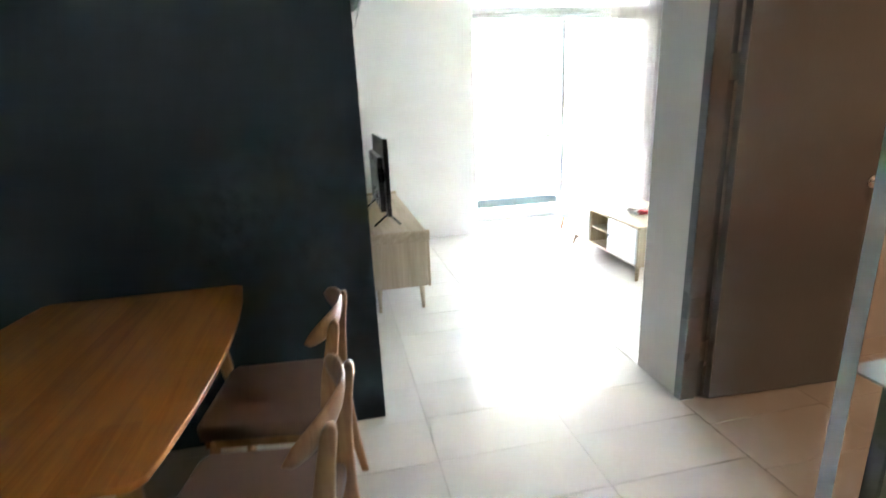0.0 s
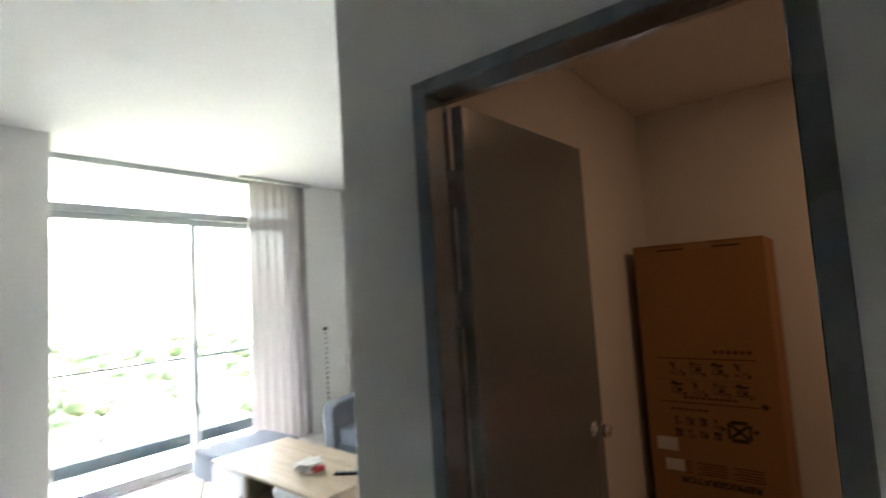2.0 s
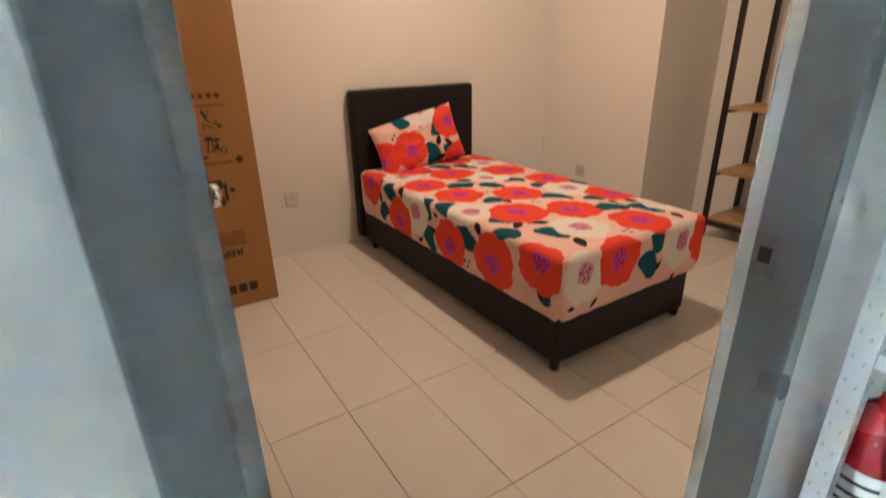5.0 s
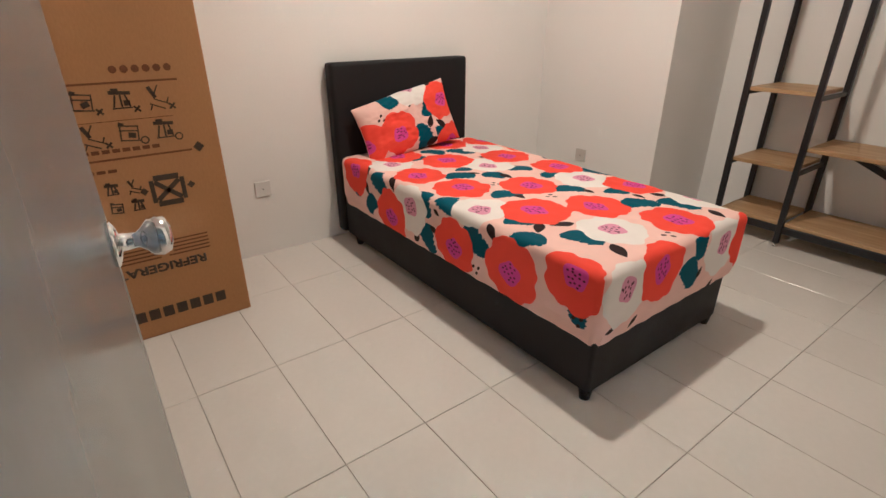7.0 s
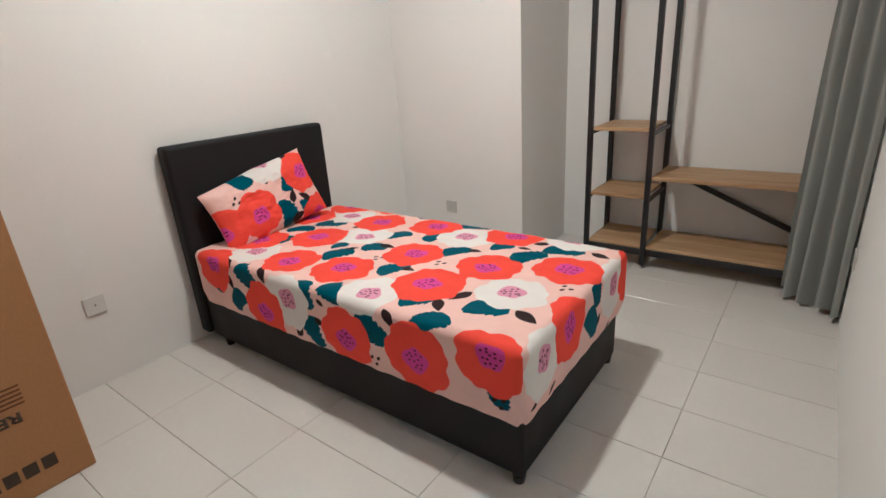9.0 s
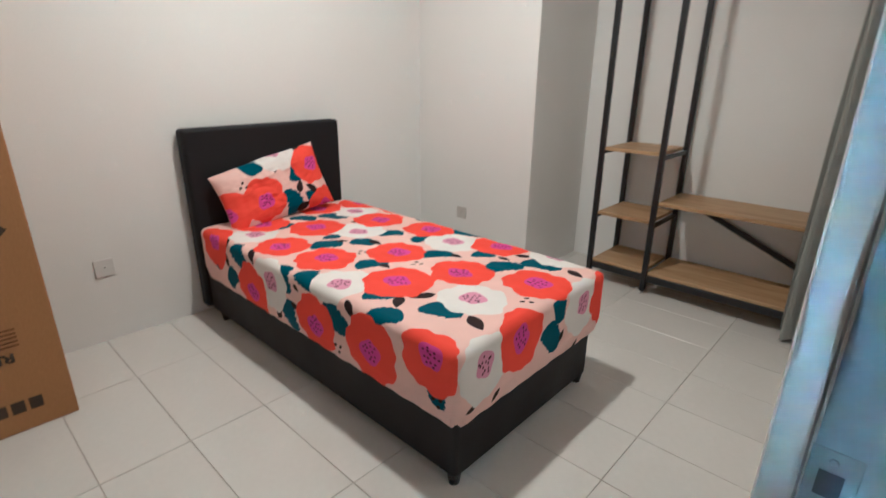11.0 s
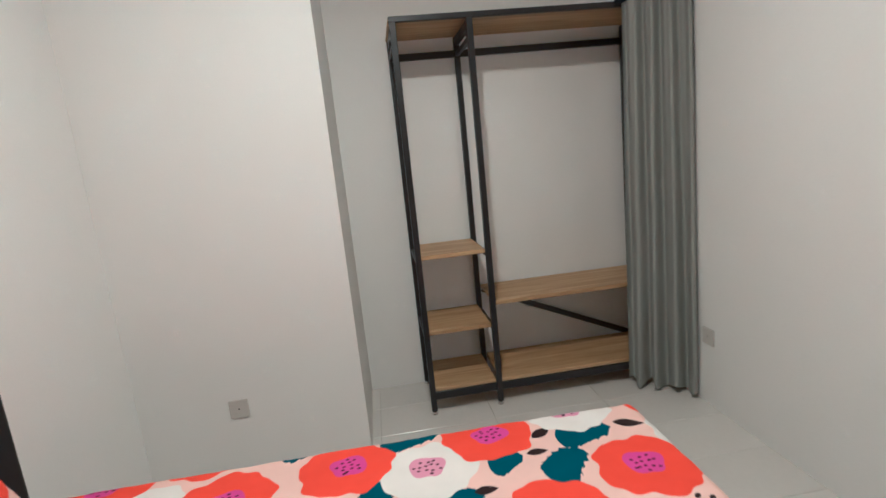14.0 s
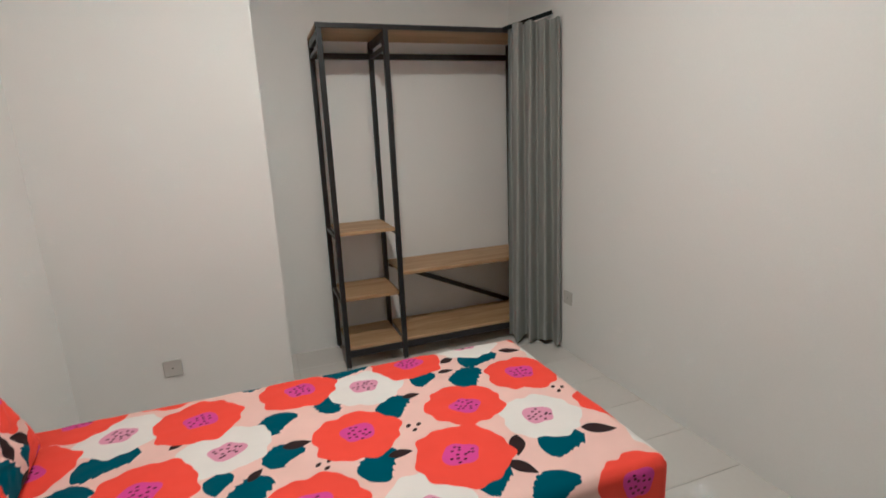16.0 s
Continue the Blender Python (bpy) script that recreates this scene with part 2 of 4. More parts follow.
def rod(a, c, r0, r1=None, seg=12, bm=None, bevel=0.0):
    """A round bar from a to c, its radius going from r0 to r1."""
    a, c = Vector(a), Vector(c)
    b = bmesh.new()
    bmesh.ops.create_cone(b, cap_ends=True, segments=seg, radius1=r0, radius2=r0 if r1 is None else r1, depth=(c - a).length)
    if bevel:
        caps = [e for e in b.edges if len(e.link_faces) == 2 and any(len(f.verts) > 4 for f in e.link_faces)]
        bmesh.ops.bevel(b, geom=caps, offset=bevel, segments=2, affect="EDGES")
    turn = (c - a).to_track_quat("Z", "Y").to_matrix().to_4x4()
    bmesh.ops.transform(b, matrix=Matrix.Translation((a + c) / 2) @ turn, verts=b.verts)
    return merge(bm, b)


def bar(a, c, w, h, bevel=0.002, bm=None):
    """A square bar from a to c."""
    a, c = Vector(a), Vector(c)
    n = (c - a).length
    b = block(-w / 2, w / 2, -h / 2, h / 2, -n / 2, n / 2, bevel, 1)
    turn = (c - a).to_track_quat("Z", "Y").to_matrix().to_4x4()
    bmesh.ops.transform(b, matrix=Matrix.Translation((a + c) / 2) @ turn, verts=b.verts)
    return merge(bm, b)


def lathe(profile, seg=24, axis="Z", at=(0, 0, 0), bm=None):
    """A turned solid from (radius, height) steps."""
    b = bmesh.new()
    rings = []
    for r, z in profile:
        rings.append([b.verts.new((max(r, 1e-4) * math.cos(i / seg * math.tau), max(r, 1e-4) * math.sin(i / seg * math.tau), z)) for i in range(seg)])
    for lo, hi in zip(rings, rings[1:]):
        for i in range(seg):
            b.faces.new((lo[i], lo[(i + 1) % seg], hi[(i + 1) % seg], hi[i]))
    b.faces.new(rings[0][::-1])
    b.faces.new(rings[-1])
    turn = {"Z": Matrix(), "X": Matrix.Rotation(radians(90), 4, "Y"), "Y": Matrix.Rotation(radians(-90), 4, "X"), "-Y": Matrix.Rotation(radians(90), 4, "X")}[axis]
    bmesh.ops.transform(b, matrix=Matrix.Translation(at) @ turn, verts=b.verts)
    return merge(bm, b)


def prism(outline, z0, z1, bevel=0.0, seg=2):
    """An upright solid over a closed outline of (x, y)."""
    b = bmesh.new()
    lo = [b.verts.new((x, y, z0)) for x, y in outline]
    f = b.faces.new(lo)
    up = bmesh.ops.extrude_face_region(b, geom=[f])["geom"]
    bmesh.ops.translate(b, vec=(0, 0, z1 - z0), verts=[v for v in up if isinstance(v, bmesh.types.BMVert)])
    bmesh.ops.recalc_face_normals(b, faces=b.faces[:])
    if bevel:
        flat = [f for f in b.faces if abs(f.normal.z) > 0.9]
        es = {e for f in flat for e in f.edges}
        bmesh.ops.bevel(b, geom=list(es), offset=bevel, segments=seg, profile=0.6, affect="EDGES")
    return b


def turned(bm, m):
    bmesh.ops.transform(bm, matrix=m, verts=bm.verts)
    return bm

# ---- the large structure ----
H, HB = 2.88, 2.79            # ceiling heights: living room, bedroom
XF, YN, YS, YA, XP = 2.86, 0.21, -3.075, -3.765, 1.845   # bedroom: head wall, north wall, south wall, alcove, pier
YW = 4.08                     # window plane

b = block(0, 0.11, 0.0, 0.318, -0.1, H)
b = block(0, 0.11, -3.9, -0.915, -0.1, H, bm=b)
b = block(0, 0.11, -0.915, 0.0, 2.148, H, bm=b)
struct("wall_door", b, WHITE, "white painted wall with the bedroom doorway in it", "wall")
struct("wall_bedroom_north", block(0.11, 3.2, YN, 0.318, -0.1, H), WHITE, "white painted wall between bedroom and living room", "wall")
struct("wall_bedroom_head", block(XF, 3.0, -3.9, YN, -0.1, H), WHITE, "white painted wall behind the bed and the carton", "wall")
struct("wall_bedroom_pier", block(XP, XF, -3.9, YS, -0.1, H), WHITE, "white painted wall pier beside the wardrobe alcove", "wall")
struct("wall_alcove", block(0.11, XP, -3.9, YA, -0.1, H), WHITE, "white painted back wall of the wardrobe alcove", "wall")
struct("ceiling_bedroom", block(0.112, XF - 0.002, YA + 0.002, YN - 0.002, HB, H - 0.002), CEIL, "white bedroom ceiling with a downlight", "ceiling")
struct("ceiling", block(-3.4, 3.2, -3.9, 5.7, H, H + 0.12), CEIL, "white plaster ceiling of the living room", "ceiling")
struct("wall_navy", block(-3.4, -1.39, 0.225, 0.335, -0.1, H), NAVY, "dark navy painted wall behind the dining table", "wall")
struct("wall_tv", block(-1.50, -1.39, 0.335, 3.505, -0.1, H), NAVY, "dark navy painted wall behind the television", "wall")
struct("wall_window_west", block(-1.50, 0.018, 3.505, 4.16, -0.1, H), WHITE, "white painted wall beside the balcony window", "wall")
struct("wall_window_east", block(2.47, 3.2, 3.95, 4.16, -0.1, H), WHITE, "white painted wall beside the balcony curtain", "wall")
struct("wall_living_east", block(3.1, 3.2, 0.318, 3.95, -0.1, H), WHITE, "white painted wall behind the sofa", "wall")
# two unseen walls, set near the table to throw daylight back
struct("wall_unseen_west", block(-3.5, -3.4, -3.1, 0.335, -0.1, H), WHITE, "unseen white wall added close in to bounce daylight", "wall")
struct("wall_unseen_south", block(-3.5, 0.0, -3.2, -3.1, -0.1, H), WHITE, "unseen white end wall added close in to bounce daylight", "wall")

floor = struct("floor", block(-3.4, 3.1, -3.9, YW - 0.06, -0.12, -0.005), GROUT, "cream glossy floor tiles in the living room", "floor")
floor_bedroom = struct("floor_bedroom", block(0.0, XF, YA, YN, -0.119, -0.0045), GROUT, "cream floor tiles in the bedroom", "floor")


def downlight(x, y, z, mat, label):
    d = thing("downlight", label, "ceiling light", (x, y, z))
    part("trim_ring", lathe([(0.062, -0.001), (0.085, -0.004), (0.088, 0.0), (0.062, 0.0)], 32), WHITE_PLASTIC, d, smooth=True)
    part("diffuser", lathe([(0.061, -0.002), (0.061, 0.0)], 32), mat, d)
    return d


downlight(BED_LAMP[0], BED_LAMP[1], HB, GLOW_WARM, "round recessed bedroom downlight, lit warm white")
downlight(0.95, 3.21, H, GLOW_FAINT, "round recessed white downlight near the window")

# ---- the bedroom door ----
door = tagged(new("door_1"), "open taupe laminate bedroom door in a grey steel frame", "door", "", "structure")
jw = 0.046
HD = 2.112
part("frame_jamb", block(-0.012, 0.068, -jw, 0.003, 0, HD, 0.003, 1), FRAME_GREY, door)
part("frame_jamb", block(0.068, 0.112, -0.031, 0.002, 0, HD, 0.002, 1), FRAME_GREY, door)
part("frame_jamb", block(-0.012, 0.078, -0.918, -0.915 + jw, 0, HD, 0.003, 1), FRAME_GREY, door)
part("frame_head", block(-0.012, 0.086, -0.918, 0.003, HD, 2.151, 0.003, 1), FRAME_GREY, door)
part("jamb_lining", block(0.078, 0.1145, -0.917, -0.895, 0, HD, 0.006, 3), WHITE, door, "white plastered door lining")
part("jamb_lining", block(0.086, 0.118, -0.917, 0.002, HD + 0.004, 2.150, 0.002, 1), WHITE, door, "white plastered door lining")
sp = part("strike_plate", block(0.036, 0.077, -0.8705, -0.8685, 0.912, 0.988, 0.0008, 1), DULL_STEEL, door, "steel strike plate")
# hole isn't cut: a thin dark block carries its shade
part("latch_hole", block(0.047, 0.067, -0.8687, -0.8680, 0.936, 0.964), HOLE_DARK, sp)
for z in (0.924, 0.976):
    part("screw", rod((0.058, -0.8688, z), (0.058, -0.8675, z), 0.004, 0.003, 10), DULL_STEEL, sp)
leaf = new("door_leaf")
leaf.parent = door
leaf.matrix_basis = pose(0.120, -0.034, 0, 0, 0, -3.1)
part("panel", block(0.006, 0.778, -0.04, 0.0, 0.008, 2.106, 0.002, 1), DOOR_GREY, leaf)
# band added in the paler grey to lift the dim hinge edge
part("edge_band", block(0.0035, 0.0058, -0.0395, -0.0005, 0.008, 2.106), EDGE_GREY, leaf, "grey edge band, painted paler for missing light")
for z in (0.24, 1.505, 1.86):
    hg = part("hinge", rod((-0.003, 0.004, z - 0.055), (-0.003, 0.004, z + 0.055), 0.007, seg=10), STEEL, door, "steel butt hinge")
    hg.matrix_basis = pose(0.120, -0.034, 0, 0, 0, -3.1)
    part("hinge_leaf", block(0.0010, 0.0035, -0.038, 0.002, z - 0.05, z + 0.05), STEEL, hg)
    part("hinge_leaf", block(-0.035, -0.004, 0.0, 0.002, z - 0.05, z + 0.05), STEEL, hg)
for side in (-1, 1):
    y0 = -0.04 if side < 0 else 0.0
    prof = [(a * 0.9, c * 0.86) for a, c in [(0.032, 0.0), (0.032, 0.006), (0.024, 0.010), (0.013, 0.013), (0.011, 0.034), (0.017, 0.042), (0.026, 0.050), (0.029, 0.062), (0.025, 0.074), (0.012, 0.079)]]
    kb = lathe(prof, 28, "-Y" if side < 0 else "Y", (0.692, y0, 1.0))
    part("knob", kb, CHROME, leaf, "round chrome door knob", True)
part("latch", block(0.777, 0.786, -0.030, -0.010, 0.992, 1.012, 0.002, 1), STEEL, leaf)

# ---- balcony window, curtain and view ----
win = tagged(new("window_1"), "full height white aluminium sliding balcony window", "window", "", "structure")
x0, x1 = 0.018, 2.47
for name, lim in (("window_frame", (x0, x0 + 0.05, YW - 0.05, YW + 0.05, 0, H)), ("window_frame", (x1 - 0.05, x1, YW - 0.05, YW + 0.05, 0, H)),
                  ("window_frame", (x0 + 0.05, x1 - 0.05, YW - 0.05, YW + 0.05, H - 0.05, H)), ("transom", (x0 + 0.05, x1 - 0.05, YW - 0.05, YW + 0.05, 2.40, 2.47)),
                  ("track", (x0 + 0.05, x1 - 0.05, YW - 0.06, YW + 0.06, -0.149, 0.022))):
    part(name, block(*lim, 0.004, 1), ALU, win)
for k, (a, c, dy) in enumerate(((x0 + 0.05, 1.32, -0.018), (1.26, x1 - 0.05, 0.018))):
    sash = new("sash")
    sash.parent = win
    sash.matrix_basis = pose(0, YW + dy, 0)
    for lim in ((a, a + 0.055, -0.014, 0.014, 0.024, 2.40), (c - 0.055, c, -0.014, 0.014, 0.024, 2.40), (a + 0.055, c - 0.055, -0.014, 0.014, 0.024, 0.09), (a + 0.055, c - 0.055, -0.014, 0.014, 2.34, 2.40)):
        part("sash_bar", block(*lim, 0.002, 1), ALU, sash)
    p = part("pane", block(a + 0.05, c - 0.05, -0.003, 0.003, 0.085, 2.345), GLASS, sash)
    p.visible_shadow = False
p = part("pane", block(x0 + 0.045, x1 - 0.045, YW - 0.003, YW + 0.003, 2.465, H - 0.045), GLASS, win)
p.visible_shadow = False

struct("balcony_floor", block(-1.5, 3.2, YW - 0.06, 5.75, -0.35, -0.15), CONCRETE, "pale tiled balcony floor", "balcony")
rail = thing("balcony_railing", "frameless glass balcony railing on a dark base rail", "railing", (0, 5.62, -0.15))
part("base_rail", block(-1.5, 3.2, -0.05, 0.05, 0, 0.13, 0.008, 1), DARK_RAIL, rail)
part("handrail", block(-1.5, 3.2, -0.018, 0.018, 1.035, 1.06, 0.008, 2), DARK_RAIL, rail)
for i in range(4):
    g = part("glass_panel", block(-1.49 + i * 1.18, -0.33 + i * 1.18, -0.006, 0.006, 0.12, 1.038), GLASS, rail)
    g.visible_shadow = False


def cloth(p0, p1, z0, z1, folds, amp, seed, flare=1.25, hem=0.0):
    """A gathered curtain panel between two plan points, with uneven folds that open towards the hem."""
    rnd = random.Random(seed)
    p0, p1 = Vector((*p0, 0)), Vector((*p1, 0))
    along = (p1 - p0)
    across = Vector((-along.y, along.x, 0)).normalized()
    ph = [rnd.uniform(-0.5, 0.5) for _ in range(folds + 2)]
    am = [rnd.uniform(0.65, 1.15) for _ in range(folds + 2)]
    nu, nv = folds * 14, 36
    b = bmesh.new()
    rows = []
    for j in range(nv + 1):
        v = j / nv
        row = []
        for i in range(nu + 1):
            u = i / nu
            k = u * folds
            n = int(k)
            f = k - n
            a = am[n] * (1 - f) + am[n + 1] * f
            q = ph[n] * (1 - f) + ph[n + 1] * f
            wob = 0.25 * noise.noise((u * 5, v * 1.7, seed))
            d = amp * a * math.sin(math.tau * k + q + wob * 2) * (0.75 + (flare - 0.75) * (1 - v)) + 0.25 * amp * noise.noise((u * 9, v * 3.1, seed + 7))
            s = 0.5 + (u - 0.5) * (1 + (flare - 1) * 0.5 * (1 - v))
            z = z0 + (z1 - z0) * v + hem * (1 - v) * 0.012 * math.sin(math.tau * k * 0.7 + seed)
            co = p0 + along * s + across * (d + 0.010 * math.sin(math.tau * k * 2) * v)
            row.append(b.verts.new((co.x, co.y, z)))
        rows.append(row)
    for lo, hi in zip(rows, rows[1:]):
        for i in range(nu):
            b.faces.new((lo[i], lo[i + 1], hi[i + 1], hi[i]))
    return b


sc = thing("sheer_curtain", "cream sheer curtain gathered beside the balcony window", "curtain", (2.1, 3.9, 0))
part("cloth", turned(cloth((1.80, 3.90), (2.40, 3.90), 0.03, 2.84, 6, 0.06, 4, 1.1), Matrix.Translation((-2.1, -3.9, 0))), SHEER, sc, smooth=True)
part("cloth", turned(cloth((2.38, 3.93), (2.52, 3.93), 0.03, 2.84, 3, 0.03, 9, 1.0), Matrix.Translation((-2.1, -3.9, 0))), SHEER, sc, smooth=True)
part("curtain_rail", block(-0.38, 0.50, -0.025, 0.025, 2.845, 2.879, 0.004, 1), WHITE_PLASTIC, sc)
ch = thing("curtain_chain", "beaded curtain pull chain with a dark wall holder", "chain", (2.76, 3.935, 0))
part("holder", block(-0.015, 0.015, -0.02, 0.014, 1.16, 1.20, 0.004, 1), BLACK_PLASTIC, ch)
beads = rod((0, -0.01, 0.12), (0, -0.01, 1.17), 0.0012, seg=6)
for i in range(18):
    beads = lathe([(0.0, -0.010), (0.010, -0.005), (0.010, 0.005), (0.0, 0.010)], 8, "Z", (0, -0.01, 0.14 + i * 0.058), beads)
part("bead_chain", beads, DARK_RAIL, ch)
sk = thing("fire_sprinkler", "small chrome ceiling fire sprinkler head", "sprinkler", (-0.69, 2.20, H))
part("escutcheon", lathe([(0.0, -0.008), (0.03, -0.006), (0.036, 0.0)], 20), CHROME, sk, smooth=True)
part("stem", lathe([(0.009, -0.05), (0.012, -0.03), (0.008, 0.0)], 12), CHROME, sk)
part("deflector", lathe([(0.020, -0.062), (0.022, -0.060), (0.006, -0.05)], 12), CHROME, sk)


def landscape():
    # distance haze is mixed into the field colour, and the foliage below
    gm = shader("far_fields", (0.13, 0.14, 0.075), 0.95, vary=0.6, scale=0.012, fine=0.09, bump=0)
    struct("ground", block(-2500, 2500, 12, 3500, -38.5, -38), gm, "green suburban land far below the balcony", "ground")
    rnd = random.Random(3)
    # foliage green lifted to look hazy from afar
    leafm = shader("far_foliage", (0.095, 0.115, 0.05), 0.9, vary=0.5, scale=0.2, fine=2.0, bump=0)
    verts, faces = [], []
    base = bmesh.new()
    bmesh.ops.create_icosphere(base, subdivisions=1, radius=1)
    bv = [v.co.copy() for v in base.verts]
    bf = [[v.index for v in f.verts] for f in base.faces]
    base.free()
    for _ in range(420):
        y = rnd.uniform(60, 620)
        x, r = rnd.uniform(-0.5, 1.3) * y, rnd.uniform(2.5, 6)
        for _ in range(4):
            o = len(verts)
            cx, cy, cz = x + rnd.uniform(-1, 1) * r, y + rnd.uniform(-1, 1) * r, -38 + r * rnd.uniform(0.7, 1.5)
            verts += [(cx + v.x * r * rnd.uniform(0.6, 1), cy + v.y * r * rnd.uniform(0.6, 1), cz + v.z * r * rnd.uniform(0.5, 0.9)) for v in bv]
            faces += [[o + i for i in f] for f in bf]
    me = bpy.data.meshes.new("far_trees")
    me.from_pydata(verts, [], faces)
    me.materials.append(leafm)
    tagged(new("far_trees", me), "distant green tree crowns, colour paled for haze", "trees", "", "stuff")
    wallm = shader("far_house_wall", (0.65, 0.62, 0.58), 0.8, vary=0.1)
    roofm = shader("far_roof", (0.34, 0.20, 0.15), 0.8, vary=0.2)
    for i in range(7):
        y = 130 + 35 * i
        hs = thing("house", "pale low house with a brown roof among distant trees", "house", (0.15 * y + 22 * (i % 3), y, -38), 12 * i, "distant houses")
        part("wall", block(-7, 7, -5, 5, 0, 6), wallm, hs)
        rb = prism([(-5.6, 0), (5.6, 0), (0, 3)], -7.6, 7.6)
        part("roof", turned(rb, pose(0, 0, 6, 90, 0, 90)), roofm, hs)
        for k in range(4):
            part("window", block(-5.6 + 3.2 * k, -4.2 + 3.2 * k, -5.05, -4.9, 3.4, 4.8), SCREEN, hs)


landscape()

# ---- dining area ----
dt = thing("dining_table", "rubberwood dining table with bowed sides against the navy wall", "table", (-2.27, -0.41, 0))
ends = []
for side in (1, -1):
    for i in range(15):
        u = -1 + 2 * i / 14
        inset = 0.022 if i in (0, 14) else 0.0
        ends.append((side * (0.352 + 0.05 * (1 - u * u) - inset), side * 0.575 * u))
        if i == 0:
            ends.append((side * 0.354, -side * 0.553))
        if i == 13:
            ends.pop()
            ends.append((side * 0.354, side * 0.553))
part("tabletop", prism(ends, 0.733, 0.750, 0.005, 3), TABLE_WOOD, dt)
part("underbevel", prism([(0.955 * x, 0.965 * y) for x, y in ends], 0.722, 0.733, 0.004, 1), TABLE_WOOD, dt)
part("apron", block(-0.27, 0.27, -0.44, -0.42, 0.65, 0.722, 0.002, 1), TABLE_WOOD, dt)
part("apron", block(-0.27, 0.27, 0.42, 0.44, 0.65, 0.722, 0.002, 1), TABLE_WOOD, dt)
part("apron", block(-0.27, -0.25, -0.42, 0.42, 0.65, 0.722, 0.002, 1), TABLE_WOOD, dt)
part("apron", block(0.25, 0.27, -0.42, 0.42, 0.65, 0.722, 0.002, 1), TABLE_WOOD, dt)
for sx in (-1, 1):
    for sy in (-1, 1):
        part("leg", rod((sx * 0.31, sy * 0.49, 0), (sx * 0.25, sy * 0.42, 0.722), 0.015, 0.027, 16), CHAIR_WOOD, dt, smooth=True)


def dining_chair(at, turn):
    c = thing("dining_chair", "rubberwood dining chair with a padded brown leatherette seat", "chair", at, turn, "chairs at the dining table")
    seat = prism([(-0.21, -0.17), (-0.19, -0.205), (0.15, -0.215), (0.20, -0.19), (0.215, -0.1), (0.215, 0.1), (0.20, 0.19), (0.15, 0.215), (-0.19, 0.205), (-0.21, 0.17)], 0.425, 0.475, 0.018, 3)
    part("seat", seat, CUSHION, c, "brown leatherette seat pad", True)
    part("seat_frame", prism([(-0.19, -0.18), (0.17, -0.19), (0.17, 0.19), (-0.19, 0.18)], 0.385, 0.425, 0.003, 1), CHAIR_WOOD, c)
    for s in (-1, 1):
        part("leg", rod((-0.20, s * 0.19, 0), (-0.165, s * 0.165, 0.42), 0.011, 0.018, 12), CHAIR_WOOD, c, smooth=True)
        face, rear = [], []
        for z, x, w in ((0.0, 0.262, 0.013), (0.2, 0.228, 0.021), (0.38, 0.205, 0.030), (0.48, 0.203, 0.031), (0.58, 0.212, 0.026), (0.68, 0.228, 0.020), (0.745, 0.240, 0.018), (0.765, 0.244, 0.014), (0.775, 0.246, 0.006)):
            face.append((x - w, z))
            rear.append((x + w, z))
        post = turned(prism(face + rear[::-1], -0.012, 0.012, 0.005, 2), pose(0, s * 0.135, 0, 90, 0, 0))
        part("leg", post, CHAIR_WOOD, c, "shaped flat back post", True)
        part("stretcher", rod((-0.17, s * 0.165, 0.30), (0.205, s * 0.138, 0.30), 0.009, seg=10), CHAIR_WOOD, c, smooth=True)
    bb = bmesh.new()
    rows = []
    n = 24
    for i in range(n + 1):
        u = -1 + 2 * i / n
        y = u * 0.215
        x = 0.168 + 0.075 * (1 - u * u)
        hgt = 0.042 * (1 - abs(u) ** 3.2) ** 0.5 + 0.004
        zc = 0.742 + 0.014 * (1 - u * u)
        th = 0.010
        ring = []
        for k in range(10):
            a = k / 10 * math.tau
            ring.append(bb.verts.new((x + th * math.cos(a) * (1 if abs(u) < 0.98 else 0.5) + 0.16 * hgt * math.sin(a), y, zc + hgt * math.sin(a))))
        rows.append(ring)
    for lo, hi in zip(rows, rows[1:]):
        for k in range(10):
            bb.faces.new((lo[k], hi[k], hi[(k + 1) % 10], lo[(k + 1) % 10]))
    bb.faces.new(rows[0])
    bb.faces.new(rows[-1][::-1])
    part("backrest", bb, CHAIR_WOOD, c, "curved wooden back rail", True)
    return c


ch1 = dining_chair((-1.785, -0.22, 0), -7)
copy_thing(ch1, pose(-1.790, -0.755, 0, 0, 0, -10))

# ---- living room ----
tv = thing("tv_cabinet", "low pale oak television cabinet on tapered legs", "cabinet", (-1.12, 2.29, 0))
part("body", block(-0.21, 0.175, -0.885, 0.885, 0.20, 0.555, 0.004, 1), OAK_UP, tv)
part("top", block(-0.215, 0.19, -0.90, 0.90, 0.555, 0.575, 0.006, 2), OAK, tv)
part("end_lip", block(-0.215, 0.195, -0.915, -0.885, 0.53, 0.605, 0.012, 3), OAK, tv)
part("end_lip", block(-0.215, 0.195, 0.885, 0.915, 0.53, 0.605, 0.012, 3), OAK, tv)
for i in range(3):
    d = part("door", block(0.176, 0.194, -0.875 + i * 0.585, -0.295 + i * 0.585, 0.19, 0.55, 0.003, 1), OAK_UP, tv)
    part("handle", rod((0.194, -0.58 + i * 0.585, 0.50), (0.212, -0.58 + i * 0.585, 0.50), 0.008, seg=12), STEEL, d)
for sx in (-0.165, 0.14):
    for sy in (-0.77, 0.77):
        part("leg", rod((sx * 1.03, sy * 1.03, 0), (sx, sy, 0.20), 0.012, 0.022, 14), OAK_UP, tv, smooth=True)

